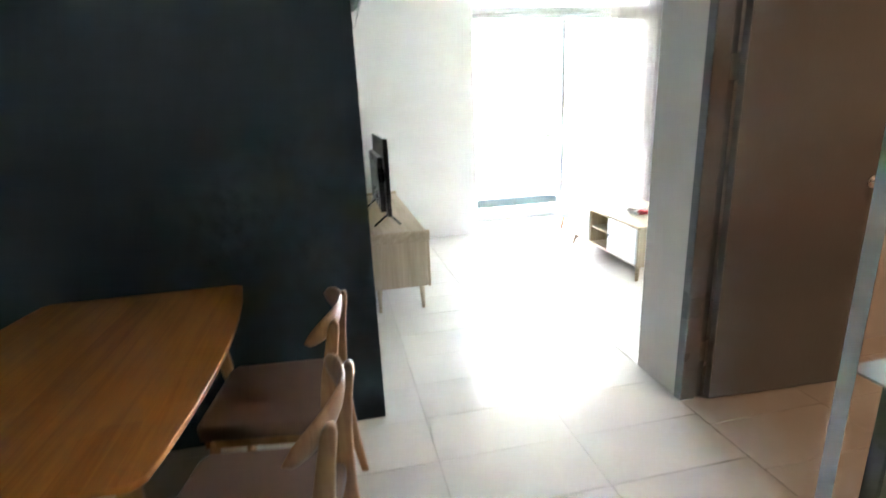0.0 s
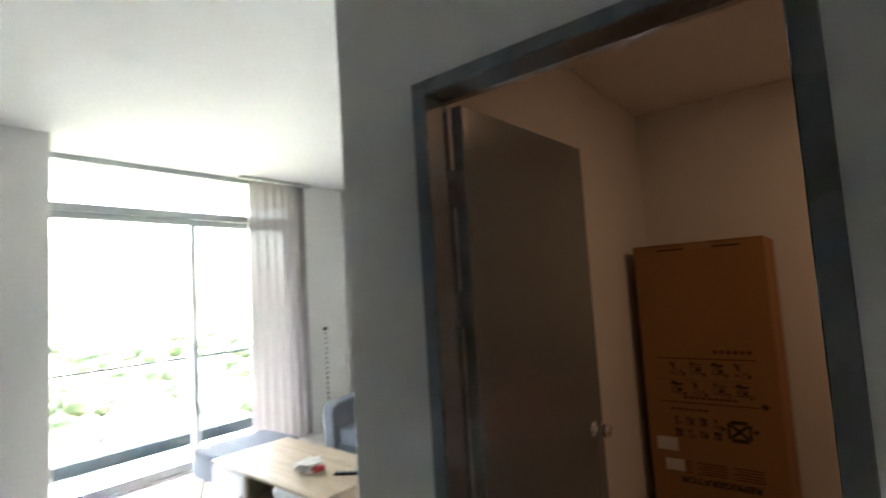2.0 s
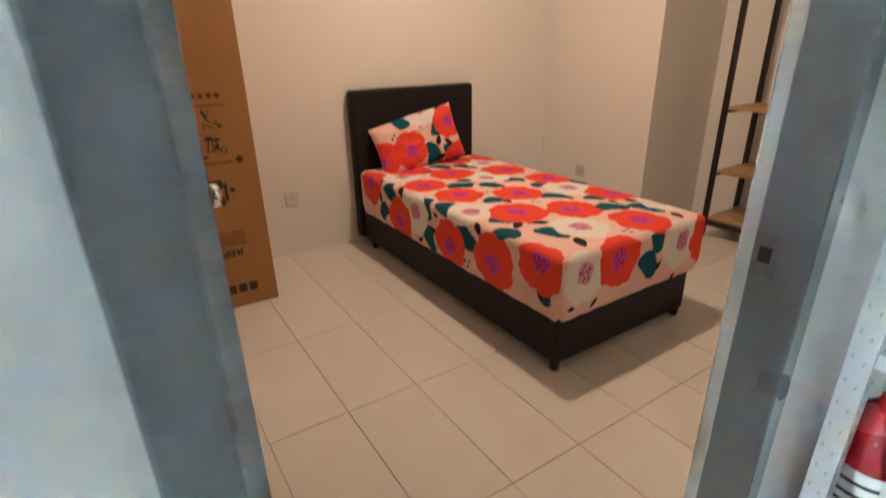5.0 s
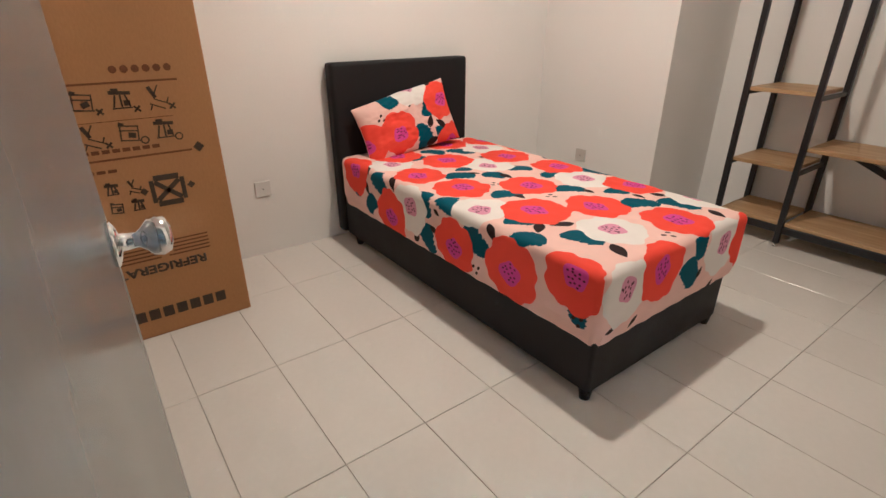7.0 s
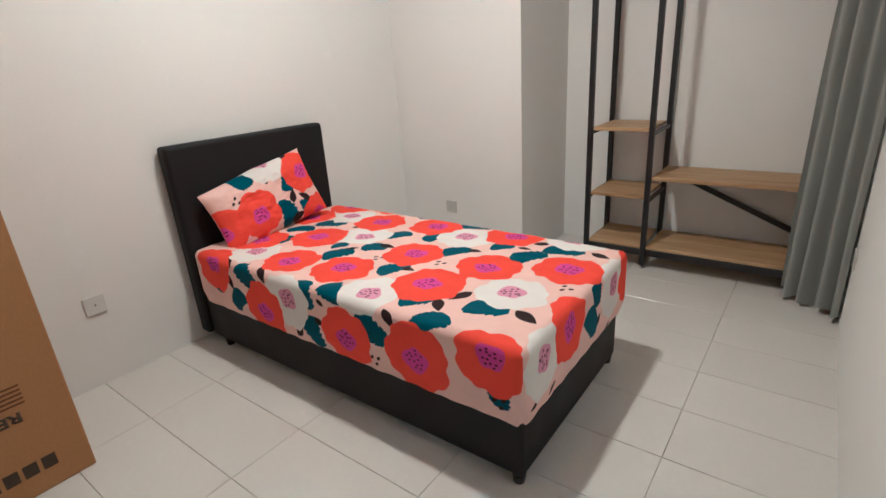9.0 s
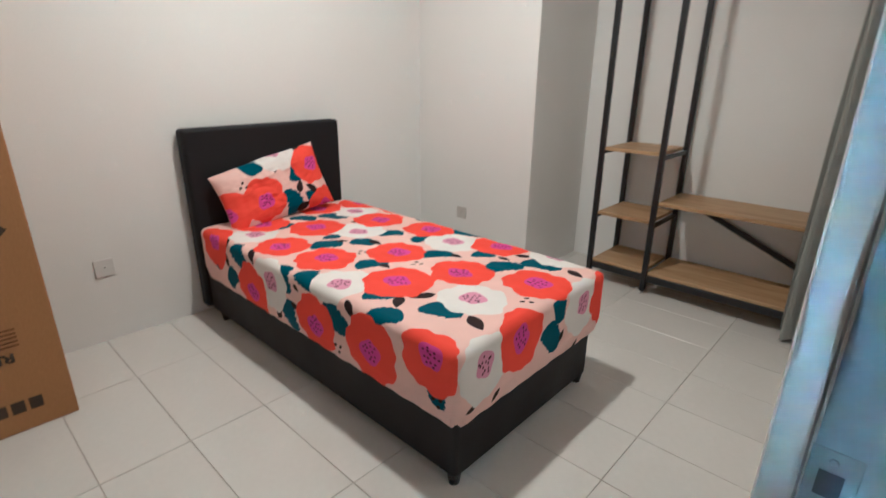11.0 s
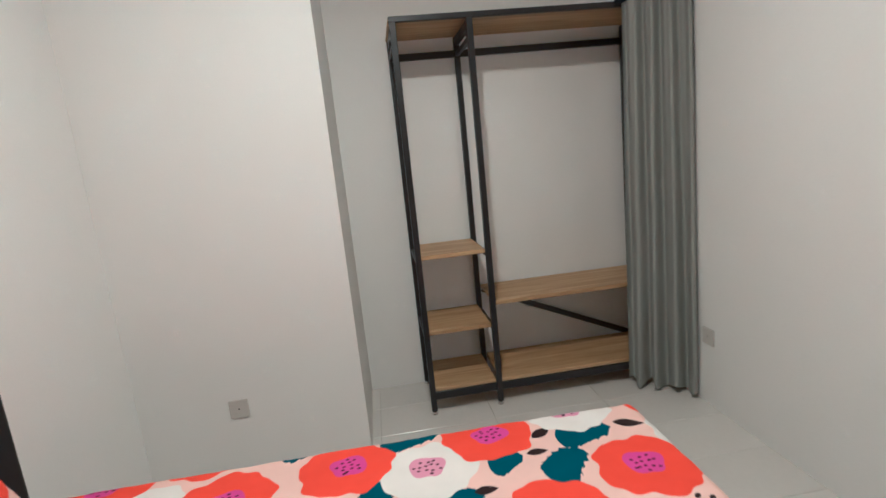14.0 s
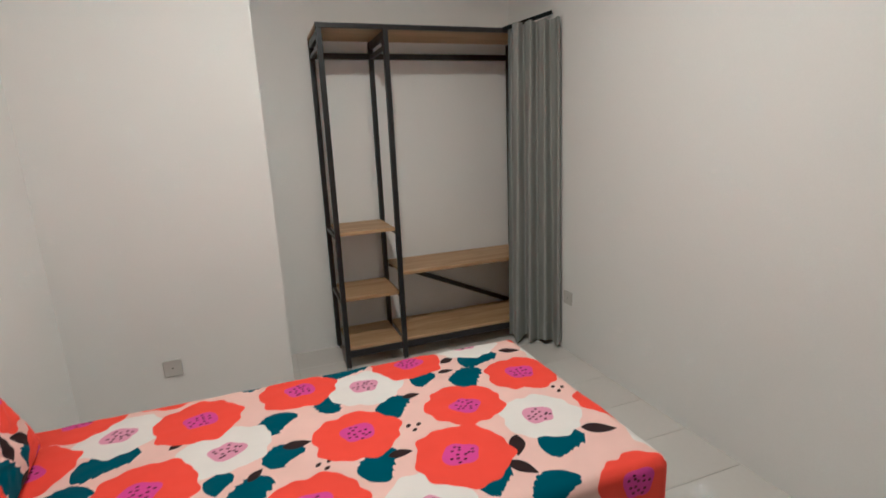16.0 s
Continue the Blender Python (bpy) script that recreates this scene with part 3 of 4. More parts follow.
tel = thing("television", "thin black flat television on two splayed feet", "television", (-1.15, 2.15, 0.576))
part("screen", block(-0.006, 0.010, -0.485, 0.485, 0.085, 0.628, 0.003, 1), SCREEN, tel)
part("bezel", block(-0.022, -0.006, -0.488, 0.488, 0.082, 0.631, 0.003, 1), BLACK_PLASTIC, tel)
part("back_housing", block(-0.062, -0.021, -0.40, 0.40, 0.10, 0.50, 0.012, 2), BLACK_PLASTIC, tel)
for sy in (-0.40, 0.40):
    ft = bar((-0.01, sy, 0.09), (0.075, sy - 0.02, 0.006), 0.012, 0.014)
    ft = bar((-0.01, sy, 0.09), (-0.12, sy - 0.02, 0.006), 0.012, 0.014, bm=ft)
    ft = bar((-0.01, sy, 0.085), (-0.01, sy, 0.15), 0.02, 0.012, bm=ft)
    part("foot", ft, BLACK_PLASTIC, tel)
cb = thing("television_cable", "grey cable hanging behind the television", "cable", (-1.22, 1.86, 0.58))
pts = [(0, 0.05, 0.25), (-0.05, 0.0, 0.16), (-0.11, -0.12, 0.02), (-0.135, -0.30, -0.03), (-0.137, -0.42, -0.2), (-0.136, -0.46, -0.5)]
cbm = None
for a, c in zip(pts, pts[1:]):
    cbm = rod(a, c, 0.004, seg=8, bm=cbm)
part("cord", cbm, STEEL, cb, smooth=True)

ac = thing("air_conditioner", "white wall mounted split air conditioner", "air conditioner", (-1.39, 2.02, 2.13))
prof = [(0, 0.022), (0.13, 0.012), (0.165, 0.04), (0.188, 0.10), (0.197, 0.155), (0.185, 0.215), (0.15, 0.252), (0.09, 0.262), (0, 0.262)]
acb = prism(prof, -0.42, 0.42, 0.008, 2)
part("housing", turned(acb, pose(0.002, 0, 0, 90, 0, 0)), WHITE_PLASTIC, ac, "glossy white housing")
curve = [(0.182 - 0.05 * (i / 10) ** 1.6, 0.085 - 0.19 * i / 10) for i in range(11)]
flap = prism(curve + [(x - 0.006, z) for x, z in curve[::-1]], -0.40, 0.40, 0.001, 1)
part("louvre", turned(flap, pose(0.002, 0, 0, 90, 0, 0)), WHITE_PLASTIC, ac, "curved white air flap, open", True)
part("end_button", lathe([(0.012, 0), (0.012, 0.004), (0.008, 0.006)], 16, "-Y", (0.178, -0.42, 0.13)), BLACK_PLASTIC, ac)
sw = thing("wall_remote", "slim white remote control clipped in a holder on the navy wall", "remote", (-1.39, 1.45, 1.48))
part("case", block(0.004, 0.020, -0.022, 0.022, 0.0, 0.125, 0.005, 2), WHITE_PLASTIC, sw)
part("holder", block(0.0, 0.024, -0.026, 0.026, -0.006, 0.050, 0.004, 1), WHITE_PLASTIC, sw)
part("display", block(0.0195, 0.0215, -0.016, 0.016, 0.082, 0.115, 0.001, 1), SCREEN, sw, "dark display")

ct = thing("coffee_table", "pale oak coffee table with white doors and open middle shelves", "table", (1.04, 2.08, 0), -2.4)
L, W = 0.65, 0.31
part("top", block(-W, W, -L, L, 0.432, 0.454, 0.006, 2), OAK, ct)
part("bottom_board", block(-W + 0.01, W - 0.01, -L + 0.01, L - 0.01, 0.125, 0.143, 0.003, 1), OAK, ct)
for y in (-L + 0.018, -0.17, 0.17, L - 0.018):
    part("upright", block(-W + 0.01, W - 0.01, y - 0.008, y + 0.008, 0.143, 0.432, 0.002, 1), OAK_UP, ct)
part("shelf", block(-W + 0.02, W - 0.02, -0.162, 0.162, 0.28, 0.294, 0.002, 1), OAK, ct)
part("back_board", block(-0.005, 0.005, -0.162, 0.162, 0.143, 0.432), WHITE_BOARD, ct)
for s in (-1, 1):
    for sy in (-1, 1):
        d = part("door", block(s * (W - 0.004) - 0.008, s * (W - 0.004) + 0.008, sy * 0.40 - 0.225, sy * 0.40 + 0.225, 0.145, 0.430, 0.003, 1), WHITE_BOARD, ct, "white door")
        part("knob", lathe([(0.006, 0), (0.006, 0.012), (0.011, 0.016), (0.009, 0.024)], 14, "X", (s * (W + 0.004) if s > 0 else -W - 0.028, sy * 0.21, 0.29)), STEEL, d)
    for sy in (-1, 1):
        part("leg", rod((s * 0.27, sy * 0.60, 0), (s * 0.25, sy * 0.57, 0.125), 0.013, 0.022, 14), OAK_UP, ct, smooth=True)

ot = thing("ottoman", "grey fabric ottoman on short wooden legs", "ottoman", (1.23, 3.08, 0))
part("cushion", block(-0.34, 0.34, -0.26, 0.26, 0.17, 0.40, 0.045, 4), GREY_FABRIC, ot, smooth=True)
for sx in (-1, 1):
    for sy in (-1, 1):
        part("leg", rod((sx * 0.29, sy * 0.21, 0), (sx * 0.26, sy * 0.18, 0.18), 0.012, 0.02, 12), CHAIR_WOOD, ot, smooth=True)

so = thing("sofa", "grey fabric sofa with rounded arms", "sofa", (2.28, 1.75, 0))
part("base", block(-0.50, 0.40, -0.98, 0.98, 0.14, 0.30, 0.02, 3), GREY_FABRIC, so, smooth=True)
for k in range(2):
    part("seat_cushion", block(-0.50, 0.18, -0.82 + k * 0.825, -0.005 + k * 0.825, 0.295, 0.45, 0.045, 4), GREY_FABRIC, so, smooth=True)
    part("back_cushion", turned(block(-0.09, 0.09, -0.82 + k * 0.825, -0.005 + k * 0.825, 0, 0.42, 0.06, 4), pose(0.20, 0, 0.42, 0, 10, 0)), GREY_FABRIC, so, smooth=True)
part("backrest", block(0.27, 0.42, -0.98, 0.98, 0.14, 0.78, 0.05, 4), GREY_FABRIC, so, smooth=True)
for s in (-1, 1):
    ar = prism([(-0.52, 0.12), (0.40, 0.12), (0.40, 0.72), (0.10, 0.70), (-0.30, 0.66), (-0.46, 0.645), (-0.53, 0.61), (-0.545, 0.55)], -0.075, 0.075, 0.03, 4)
    part("arm", turned(ar, pose(0, s * 0.91, 0, 90, 0, 0)), GREY_FABRIC, so, smooth=True)
    for x in (-0.44, 0.34):
        part("leg", rod((x, s * 0.88, 0), (x, s * 0.86, 0.15), 0.014, 0.022, 12), CHAIR_WOOD, so, smooth=True)

rc = thing("remote_control", "black television remote control on the coffee table", "remote", (1.045, 1.62, 0.454), 35)
part("case", block(-0.022, 0.022, -0.075, 0.075, 0, 0.016, 0.005, 2), BLACK_PLASTIC, rc)
for i in range(6):
    part("button_row", block(-0.014, 0.014, -0.055 + i * 0.018, -0.047 + i * 0.018, 0.016, 0.018, 0.001, 1), STEEL, rc)
wr = thing("snack_wrapper", "crumpled white and red plastic snack packet", "packet", (0.975, 1.89, 0.454))
for nm, mt, r, off in (("packet", PAPER, 0.070, (0, 0, 0.038)), ("packet", PINK_WRAP, 0.050, (0.0, -0.045, 0.032))):
    wb = bmesh.new()
    bmesh.ops.create_icosphere(wb, subdivisions=3, radius=r)
    for v in wb.verts:
        k = 1 + 0.6 * noise.noise(v.co * 28 + Vector(off) * 40)
        v.co = Vector((v.co.x * k * 1.1, v.co.y * k * 1.2, v.co.z * k * 0.55)) + Vector(off)
        v.co.z = max(v.co.z, 0.001)
    part(nm, wb, mt, wr)

# ---- bedroom ----
# the print, laid out flat: flower centres, then leaves and dark petals as (x, y, half length, turn)
REDS = [(2.186, -2.091), (1.855, -2.157), (2.571, -2.254), (2.30, -2.36), (2.296, -1.753), (2.551, -1.588), (2.159, -1.475), (1.870, -1.516), (1.706, -1.792), (1.441, -1.566),
        (1.331, -1.822), (1.423, -2.215), (1.039, -1.944), (2.649, -1.994), (2.575, -1.280), (2.201, -1.131), (1.677, -1.150), (1.325, -1.172), (1.025, -1.262), (0.841, -1.658),
        (0.805, -2.29), (1.68, -2.395)]
WHITES = [(2.414, -2.104), (2.091, -1.881), (2.427, -1.465), (1.604, -1.400), (1.132, -1.652), (1.621, -2.080), (1.138, -2.275), (2.022, -1.227), (0.817, -1.450), (0.818, -2.080), (2.03, -2.43)]
TOP_LEAVES = [(1.982, -2.317, 0.089, -3.01), (1.943, -1.957, 0.065, 1.12), (1.76, -2.004, 0.053, 1.55), (2.42, -1.955, 0.09, -3.11), (2.503, -1.80, 0.073, 0.87), (2.429, -1.652, 0.049, 1.53),
              (2.02, -1.628, 0.072, -2.33), (2.101, -1.717, 0.038, -2.68), (1.932, -1.769, 0.056, 1.01), (1.672, -1.621, 0.068, -2.34), (1.554, -1.909, 0.066, -2.48), (1.402, -2.058, 0.049, -2.99),
              (1.243, -2.0, 0.085, -2.54), (1.14, -2.136, 0.09, 3.05), (1.145, -1.506, 0.078, 3.04), (1.275, -1.335, 0.080, 0.95), (1.402, -1.442, 0.058, -2.81), (1.66, -2.265, 0.098, 3.05),
              (2.733, -2.317, 0.087, -2.55), (2.54, -2.224, 0.058, -2.77)]
SIDE_LEAVES = [(1.90, -1.29, 0.075, 1.9), (1.74, -1.34, 0.085, 2.5), (2.307, -1.28, 0.085, 2.3), (2.561, -1.186, 0.05, 2.19), (2.404, -1.13, 0.062, 1.0), (1.866, -1.118, 0.07, 1.82),
               (1.53, -1.228, 0.09, 2.4), (0.99, -1.15, 0.05, 1.57), (0.754, -1.858, 0.076, -2.84), (0.851, -1.906, 0.05, 2.99)]
PETALS = [(2.233, -1.962, 0.024, -2.47), (2.007, -1.708, 0.026, -2.25), (1.886, -1.816, 0.037, -3.13), (1.608, -1.639, 0.031, 2.98), (1.482, -1.954, 0.028, -3.12), (1.303, -2.078, 0.028, -3.12),
          (1.262, -2.173, 0.034, -2.58), (0.987, -2.149, 0.040, 2.78), (1.006, -1.52, 0.046, 2.69), (1.312, -1.449, 0.040, 2.23), (1.28, -1.54, 0.043, 1.13), (2.454, -1.332, 0.045, 2.25),
          (2.448, -1.22, 0.036, 2.02), (2.19, -1.314, 0.045, 2.1), (1.805, -1.265, 0.02, 2.64), (1.825, -1.175, 0.027, 2.87), (1.97, -1.09, 0.032, -2.36), (1.443, -1.295, 0.04, 2.2),
          (0.671, -1.522, 0.024, 2.53), (0.685, -1.39, 0.022, 1.77), (0.736, -1.932, 0.022, -0.58), (0.641, -2.066, 0.022, -0.37)]
SPOTS = [(1.532, -1.756), (0.982, -1.784), (0.994, -1.119), (1.820, -1.682), (1.527, -1.099)]
FAR_SIDE = (0.9, 2.75, -2.52, -2.36)


class Print:
    """A floral print laid out on flat cloth: signed distances to the edge of each colour."""

    def __init__(self, reds, whites, leaves, petals, spots, seed, area=None, size=1.0):
        rnd = random.Random(seed)
        self.flowers = []
        for kind, spread in (("red", reds), ("white", whites)):
            for x, y in spread:
                self.flowers.append((kind, x, y, size * rnd.uniform(0.133, 0.143) * (1 if kind == "red" else 0.96), rnd.uniform(0, math.tau), rnd.uniform(0.92, 1.02), rnd.uniform(-0.25, 0.25)))
        self.leaves, self.blacks = list(leaves), list(petals)
        self.dots = [(x, y, rnd.uniform(0, math.tau)) for x, y in spots]
        taken = [(x, y, r * 0.97) for _, x, y, r, *_ in self.flowers] + [(x, y, r) for x, y, r, _ in self.leaves]
        if area:
            x0, x1, y0, y1 = area
            for want, r, store in ((8, 0.07, self.leaves), (6, 0.035, self.blacks)):
                for _ in range(400):
                    x, y = rnd.uniform(x0, x1), rnd.uniform(y0, y1)
                    if want and all(math.hypot(x - a, y - c) > 0.5 * r + q for a, c, q in taken):
                        store.append((x, y, r, rnd.uniform(0, math.tau)))
                        taken.append((x, y, r * 0.9))
                        want -= 1
        self.seeds = []
        for kind, x, y, r, a, *_ in self.flowers:
            for k in range(13):
                t, q = a + 2.4 * k + rnd.uniform(-0.3, 0.3), ((k + 0.6) / 13) ** 0.5
                self.seeds.append((x + 0.06 * r * math.cos(a) + q * 0.30 * r * math.cos(t), y + 0.08 * r * math.sin(a) + q * 0.27 * r * math.sin(t), 0.0046 * size))

    def fields(self, u, v):
        low = np.full(u.shape, -1.0)
        f = {k: low.copy() for k in ("red", "white", "core_red", "core_white", "teal", "black")}
        for kind, x, y, r, a, e, w in self.flowers:
            near = np.nonzero((np.abs(u - x) < 1.5 * r) & (np.abs(v - y) < 1.5 * r))[0]
            dx, dy = u[near] - x, v[near] - y
            rho, th = np.hypot(dx, dy / e), np.arctan2(dy, dx)
            edge = r * (1 + 0.045 * np.sin(5 * th + a) + 0.03 * np.sin(9 * th + 2.3 * a) + 0.02 * np.sin(14 * th + a * 5))
            f[kind][near] = np.maximum(f[kind][near], edge - rho)
            core = 0.40 * r * (1 + 0.09 * np.sin(4 * th + a))
            f["core_" + kind][near] = np.maximum(f["core_" + kind][near], core - np.hypot(dx - 0.06 * r * math.cos(a), (dy - 0.1 * r * math.sin(a)) / 0.85))
        for store, key in ((self.leaves, "teal"), (self.blacks, "black")):
            for x, y, r, a in store:
                near = np.nonzero((np.abs(u - x) < 1.6 * r) & (np.abs(v - y) < 1.6 * r))[0]
                dx, dy = u[near] - x, v[near] - y
                r = min(r * 1.12, max(r, 0.08)) if key == "teal" else r * 1.22
                p, q = (dx * math.cos(a) + dy * math.sin(a)) / r, -dx * math.sin(a) + dy * math.cos(a)
                if key == "teal":
                    half = (0.47 * r + 0.022) * (0.95 - 0.22 * p) * np.clip(1 - np.abs(p) ** 7, -1, 1)
                    half = half - 0.13 * r * ((p * 3.1 + a) % 1.0) + 0.03 * r * np.sin(17 * p + 3 * a)
                    q = q + 0.16 * r * np.sin(2.1 * p + a)
                else:
                    half = 0.46 * r * np.clip(1 - p * p, -1, 1) * (1 - 0.3 * p)
                f[key][near] = np.maximum(f[key][near], (half - np.abs(q)) * 0.9)
        for x, y, a in self.dots:
            for k in range(3):
                t = a + k * 2.1
                near = np.nonzero((np.abs(u - x) < 0.06) & (np.abs(v - y) < 0.06))[0]
                dx, dy = u[near] - x - 0.019 * math.cos(t), v[near] - y - 0.019 * math.sin(t)
                f["black"][near] = np.maximum(f["black"][near], 0.0085 - np.hypot((dx + dy) * 0.55, (dx - dy) * 0.85))
        f["seed"] = low.copy()
        for x, y, r in self.seeds:
            near = np.nonzero((np.abs(u - x) < 0.02) & (np.abs(v - y) < 0.02))[0]
            f["seed"][near] = np.maximum(f["seed"][near], r - np.hypot((u[near] - x) * 0.75, (v[near] - y) * 1.1))
        return f


def print_material():
    m = bpy.data.materials.new("floral_cotton_print")
    m.use_nodes = True
    nt = m.node_tree
    b = nt.nodes["Principled BSDF"]
    last = None
    base = (0.82, 0.55, 0.49, 1)
    for key, colour in (("teal", (0.004, 0.078, 0.125)), ("black", (0.022, 0.010, 0.012)), ("white", (0.80, 0.755, 0.72)), ("red", (0.78, 0.062, 0.026)),
                        ("core_white", (0.66, 0.30, 0.44)), ("core_red", (0.60, 0.055, 0.32)), ("seed", (0.03, 0.008, 0.02))):
        at = nt.nodes.new("ShaderNodeAttribute")
        at.attribute_name = key
        r = nt.nodes.new("ShaderNodeMapRange")
        r.inputs["From Min"].default_value, r.inputs["From Max"].default_value = -0.0012, 0.0012
        nt.links.new(at.outputs["Fac"], r.inputs[0])
        mx = nt.nodes.new("ShaderNodeMix")
        mx.data_type = "RGBA"
        nt.links.new(r.outputs[0], mx.inputs["Factor"])
        if last is None:
            mx.inputs["A"].default_value = base
        else:
            nt.links.new(last, mx.inputs["A"])
        mx.inputs["B"].default_value = (*colour, 1)
        last = mx.outputs["Result"]
    n = nt.nodes.new("ShaderNodeTexNoise")
    n.inputs["Scale"].default_value, n.inputs["Detail"].default_value = 9, 6
    tc = nt.nodes.new("ShaderNodeTexCoord")
    nt.links.new(tc.outputs["Object"], n.inputs["Vector"])
    rg = nt.nodes.new("ShaderNodeMapRange")
    rg.inputs["To Min"].default_value, rg.inputs["To Max"].default_value = 0.9, 1.06
    nt.links.new(n.outputs[0], rg.inputs[0])
    mu = nt.nodes.new("ShaderNodeMix")
    mu.data_type, mu.blend_type = "RGBA", "MULTIPLY"
    mu.inputs["Factor"].default_value = 1
    nt.links.new(last, mu.inputs["A"])
    nt.links.new(rg.outputs[0], mu.inputs["B"])
    nt.links.new(mu.outputs["Result"], b.inputs["Base Color"])
    b.inputs["Roughness"].default_value, b.inputs["Specular IOR Level"].default_value = 0.8, 0.25
    fine = nt.nodes.new("ShaderNodeTexNoise")
    fine.inputs["Scale"].default_value = 420
    nt.links.new(tc.outputs["Object"], fine.inputs["Vector"])
    bp = nt.nodes.new("ShaderNodeBump")
    bp.inputs["Strength"].default_value, bp.inputs["Distance"].default_value = 0.12, 0.001
    nt.links.new(fine.outputs[0], bp.inputs["Height"])
    nt.links.new(bp.outputs[0], b.inputs["Normal"])
    return m


FLORAL = print_material()


def printed(ob, fields):
    for key, values in fields.items():
        ob.data.attributes.new(key, "FLOAT", "POINT").data.foreach_set("value", values.astype(np.float32))


def fitted_sheet(x0, x1, y0, y1, z0, z1, r, step, parent, print_):
    """A mattress in a fitted sheet: a rounded box whose cloth is unfolded for the print."""
    nx, ny, nz = round((x1 - x0) / step), round((y1 - y0) / step), round((z1 - z0) / step)
    index, uv, co, faces = {}, [], [], []

    def vert(u, v, p):
        key = (round(u * 1e5), round(v * 1e5))
        if key not in index:
            index[key] = len(co)
            uv.append((u, v))
            co.append(p)
        return index[key]
    X = [x0 + (x1 - x0) * i / nx for i in range(nx + 1)]
    Y = [y0 + (y1 - y0) * i / ny for i in range(ny + 1)]
    D = [(z1 - z0) * i / nz for i in range(nz + 1)]

    def sheet(grid, flip):
        for lo, hi in zip(grid, grid[1:]):
            for i in range(len(lo) - 1):
                q = (lo[i], lo[i + 1], hi[i + 1], hi[i])
                faces.append(q[::-1] if flip else q)
    sheet([[vert(x, y, (x, y, z1)) for x in X] for y in Y], False)
    sheet([[vert(x, y1 + d, (x, y1, z1 - d)) for x in X] for d in D], False)
    sheet([[vert(x, y0 - d, (x, y0, z1 - d)) for x in X] for d in D], True)
    sheet([[vert(x0 - d, y, (x0, y, z1 - d)) for y in Y] for d in D], False)
    sheet([[vert(x1 + d, y, (x1, y, z1 - d)) for y in Y] for d in D], True)
    p = np.array(co)
    q = np.clip(p, (x0 + r, y0 + r, z0), (x1 - r, y1 - r, z1 - r))
    d = p - q
    n = np.linalg.norm(d, axis=1, keepdims=True)
    p = np.where(n > 1e-9, q + d / np.maximum(n, 1e-9) * np.minimum(n, r), p)
    low = p[:, 2] < z0 + 0.06
    cx, cy = (x0 + x1) / 2, (y0 + y1) / 2
    for i in range(len(p)):
        w = noise.noise((p[i, 0] * 7, p[i, 1] * 5, p[i, 2] * 3)) * 0.004 + noise.noise((p[i, 0] * 16, p[i, 1] * 22, p[i, 2] * 4 + 9)) * 0.0022
        crown = max(0.0, 1 - ((p[i, 0] - cx) / (x1 - x0) * 2) ** 4) * max(0.0, 1 - ((p[i, 1] - cy) / (y1 - y0) * 2) ** 4)
        p[i, 2] += w * 1.2 + 0.006 * crown * (p[i, 2] > z1 - 0.05)
        if low[i]:
            k = (z0 + 0.06 - p[i, 2]) / 0.06
            rip = 0.0015 * math.sin((p[i, 0] + p[i, 1]) * 55)
            p[i, 0] += (-1 if p[i, 0] > cx else 1) * k * (0.012 + rip) * (abs(p[i, 0] - cx) > (x1 - x0) / 2 - 0.03)
            p[i, 1] += (-1 if p[i, 1] > cy else 1) * k * (0.012 + rip) * (abs(p[i, 1] - cy) > (y1 - y0) / 2 - 0.03)
    me = bpy.data.meshes.new("mattress")
    me.from_pydata(p.tolist(), [], faces)
    me.polygons.foreach_set("use_smooth", [True] * len(me.polygons))
    me.materials.append(FLORAL)
    ob = new("mattress", me)
    ob.parent = parent
    ob["label"] = "mattress in a red and teal floral fitted sheet"
    uv = np.array(uv)
    printed(ob, print_.fields(uv[:, 0], uv[:, 1]))
    return ob


bed = thing("bed", "single bed with black leatherette base and headboard, floral fitted sheet", "bed", (0, 0, 0))
part("base", block(0.925, 2.765, -2.215, -1.338, 0.040, 0.275, 0.016, 3), LEATHER, bed, "black leatherette divan base", True)
part("headboard", block(2.762, 2.845, -2.262, -1.313, 0.05, 1.030, 0.024, 4), LEATHER, bed, "padded black leatherette headboard", True)
for x in (0.952, 2.66):
    for y in (-2.188, -1.364):
        part("leg", rod((x, y, 0), (x, y, 0.045), 0.019, 0.026, 14), BLACK_PLASTIC, bed)
fitted_sheet(0.908, 2.758, -2.282, -1.322, 0.246, 0.522, 0.034, 0.0046, bed, Print(REDS, WHITES, TOP_LEAVES + SIDE_LEAVES, PETALS, SPOTS, 11, FAR_SIDE))


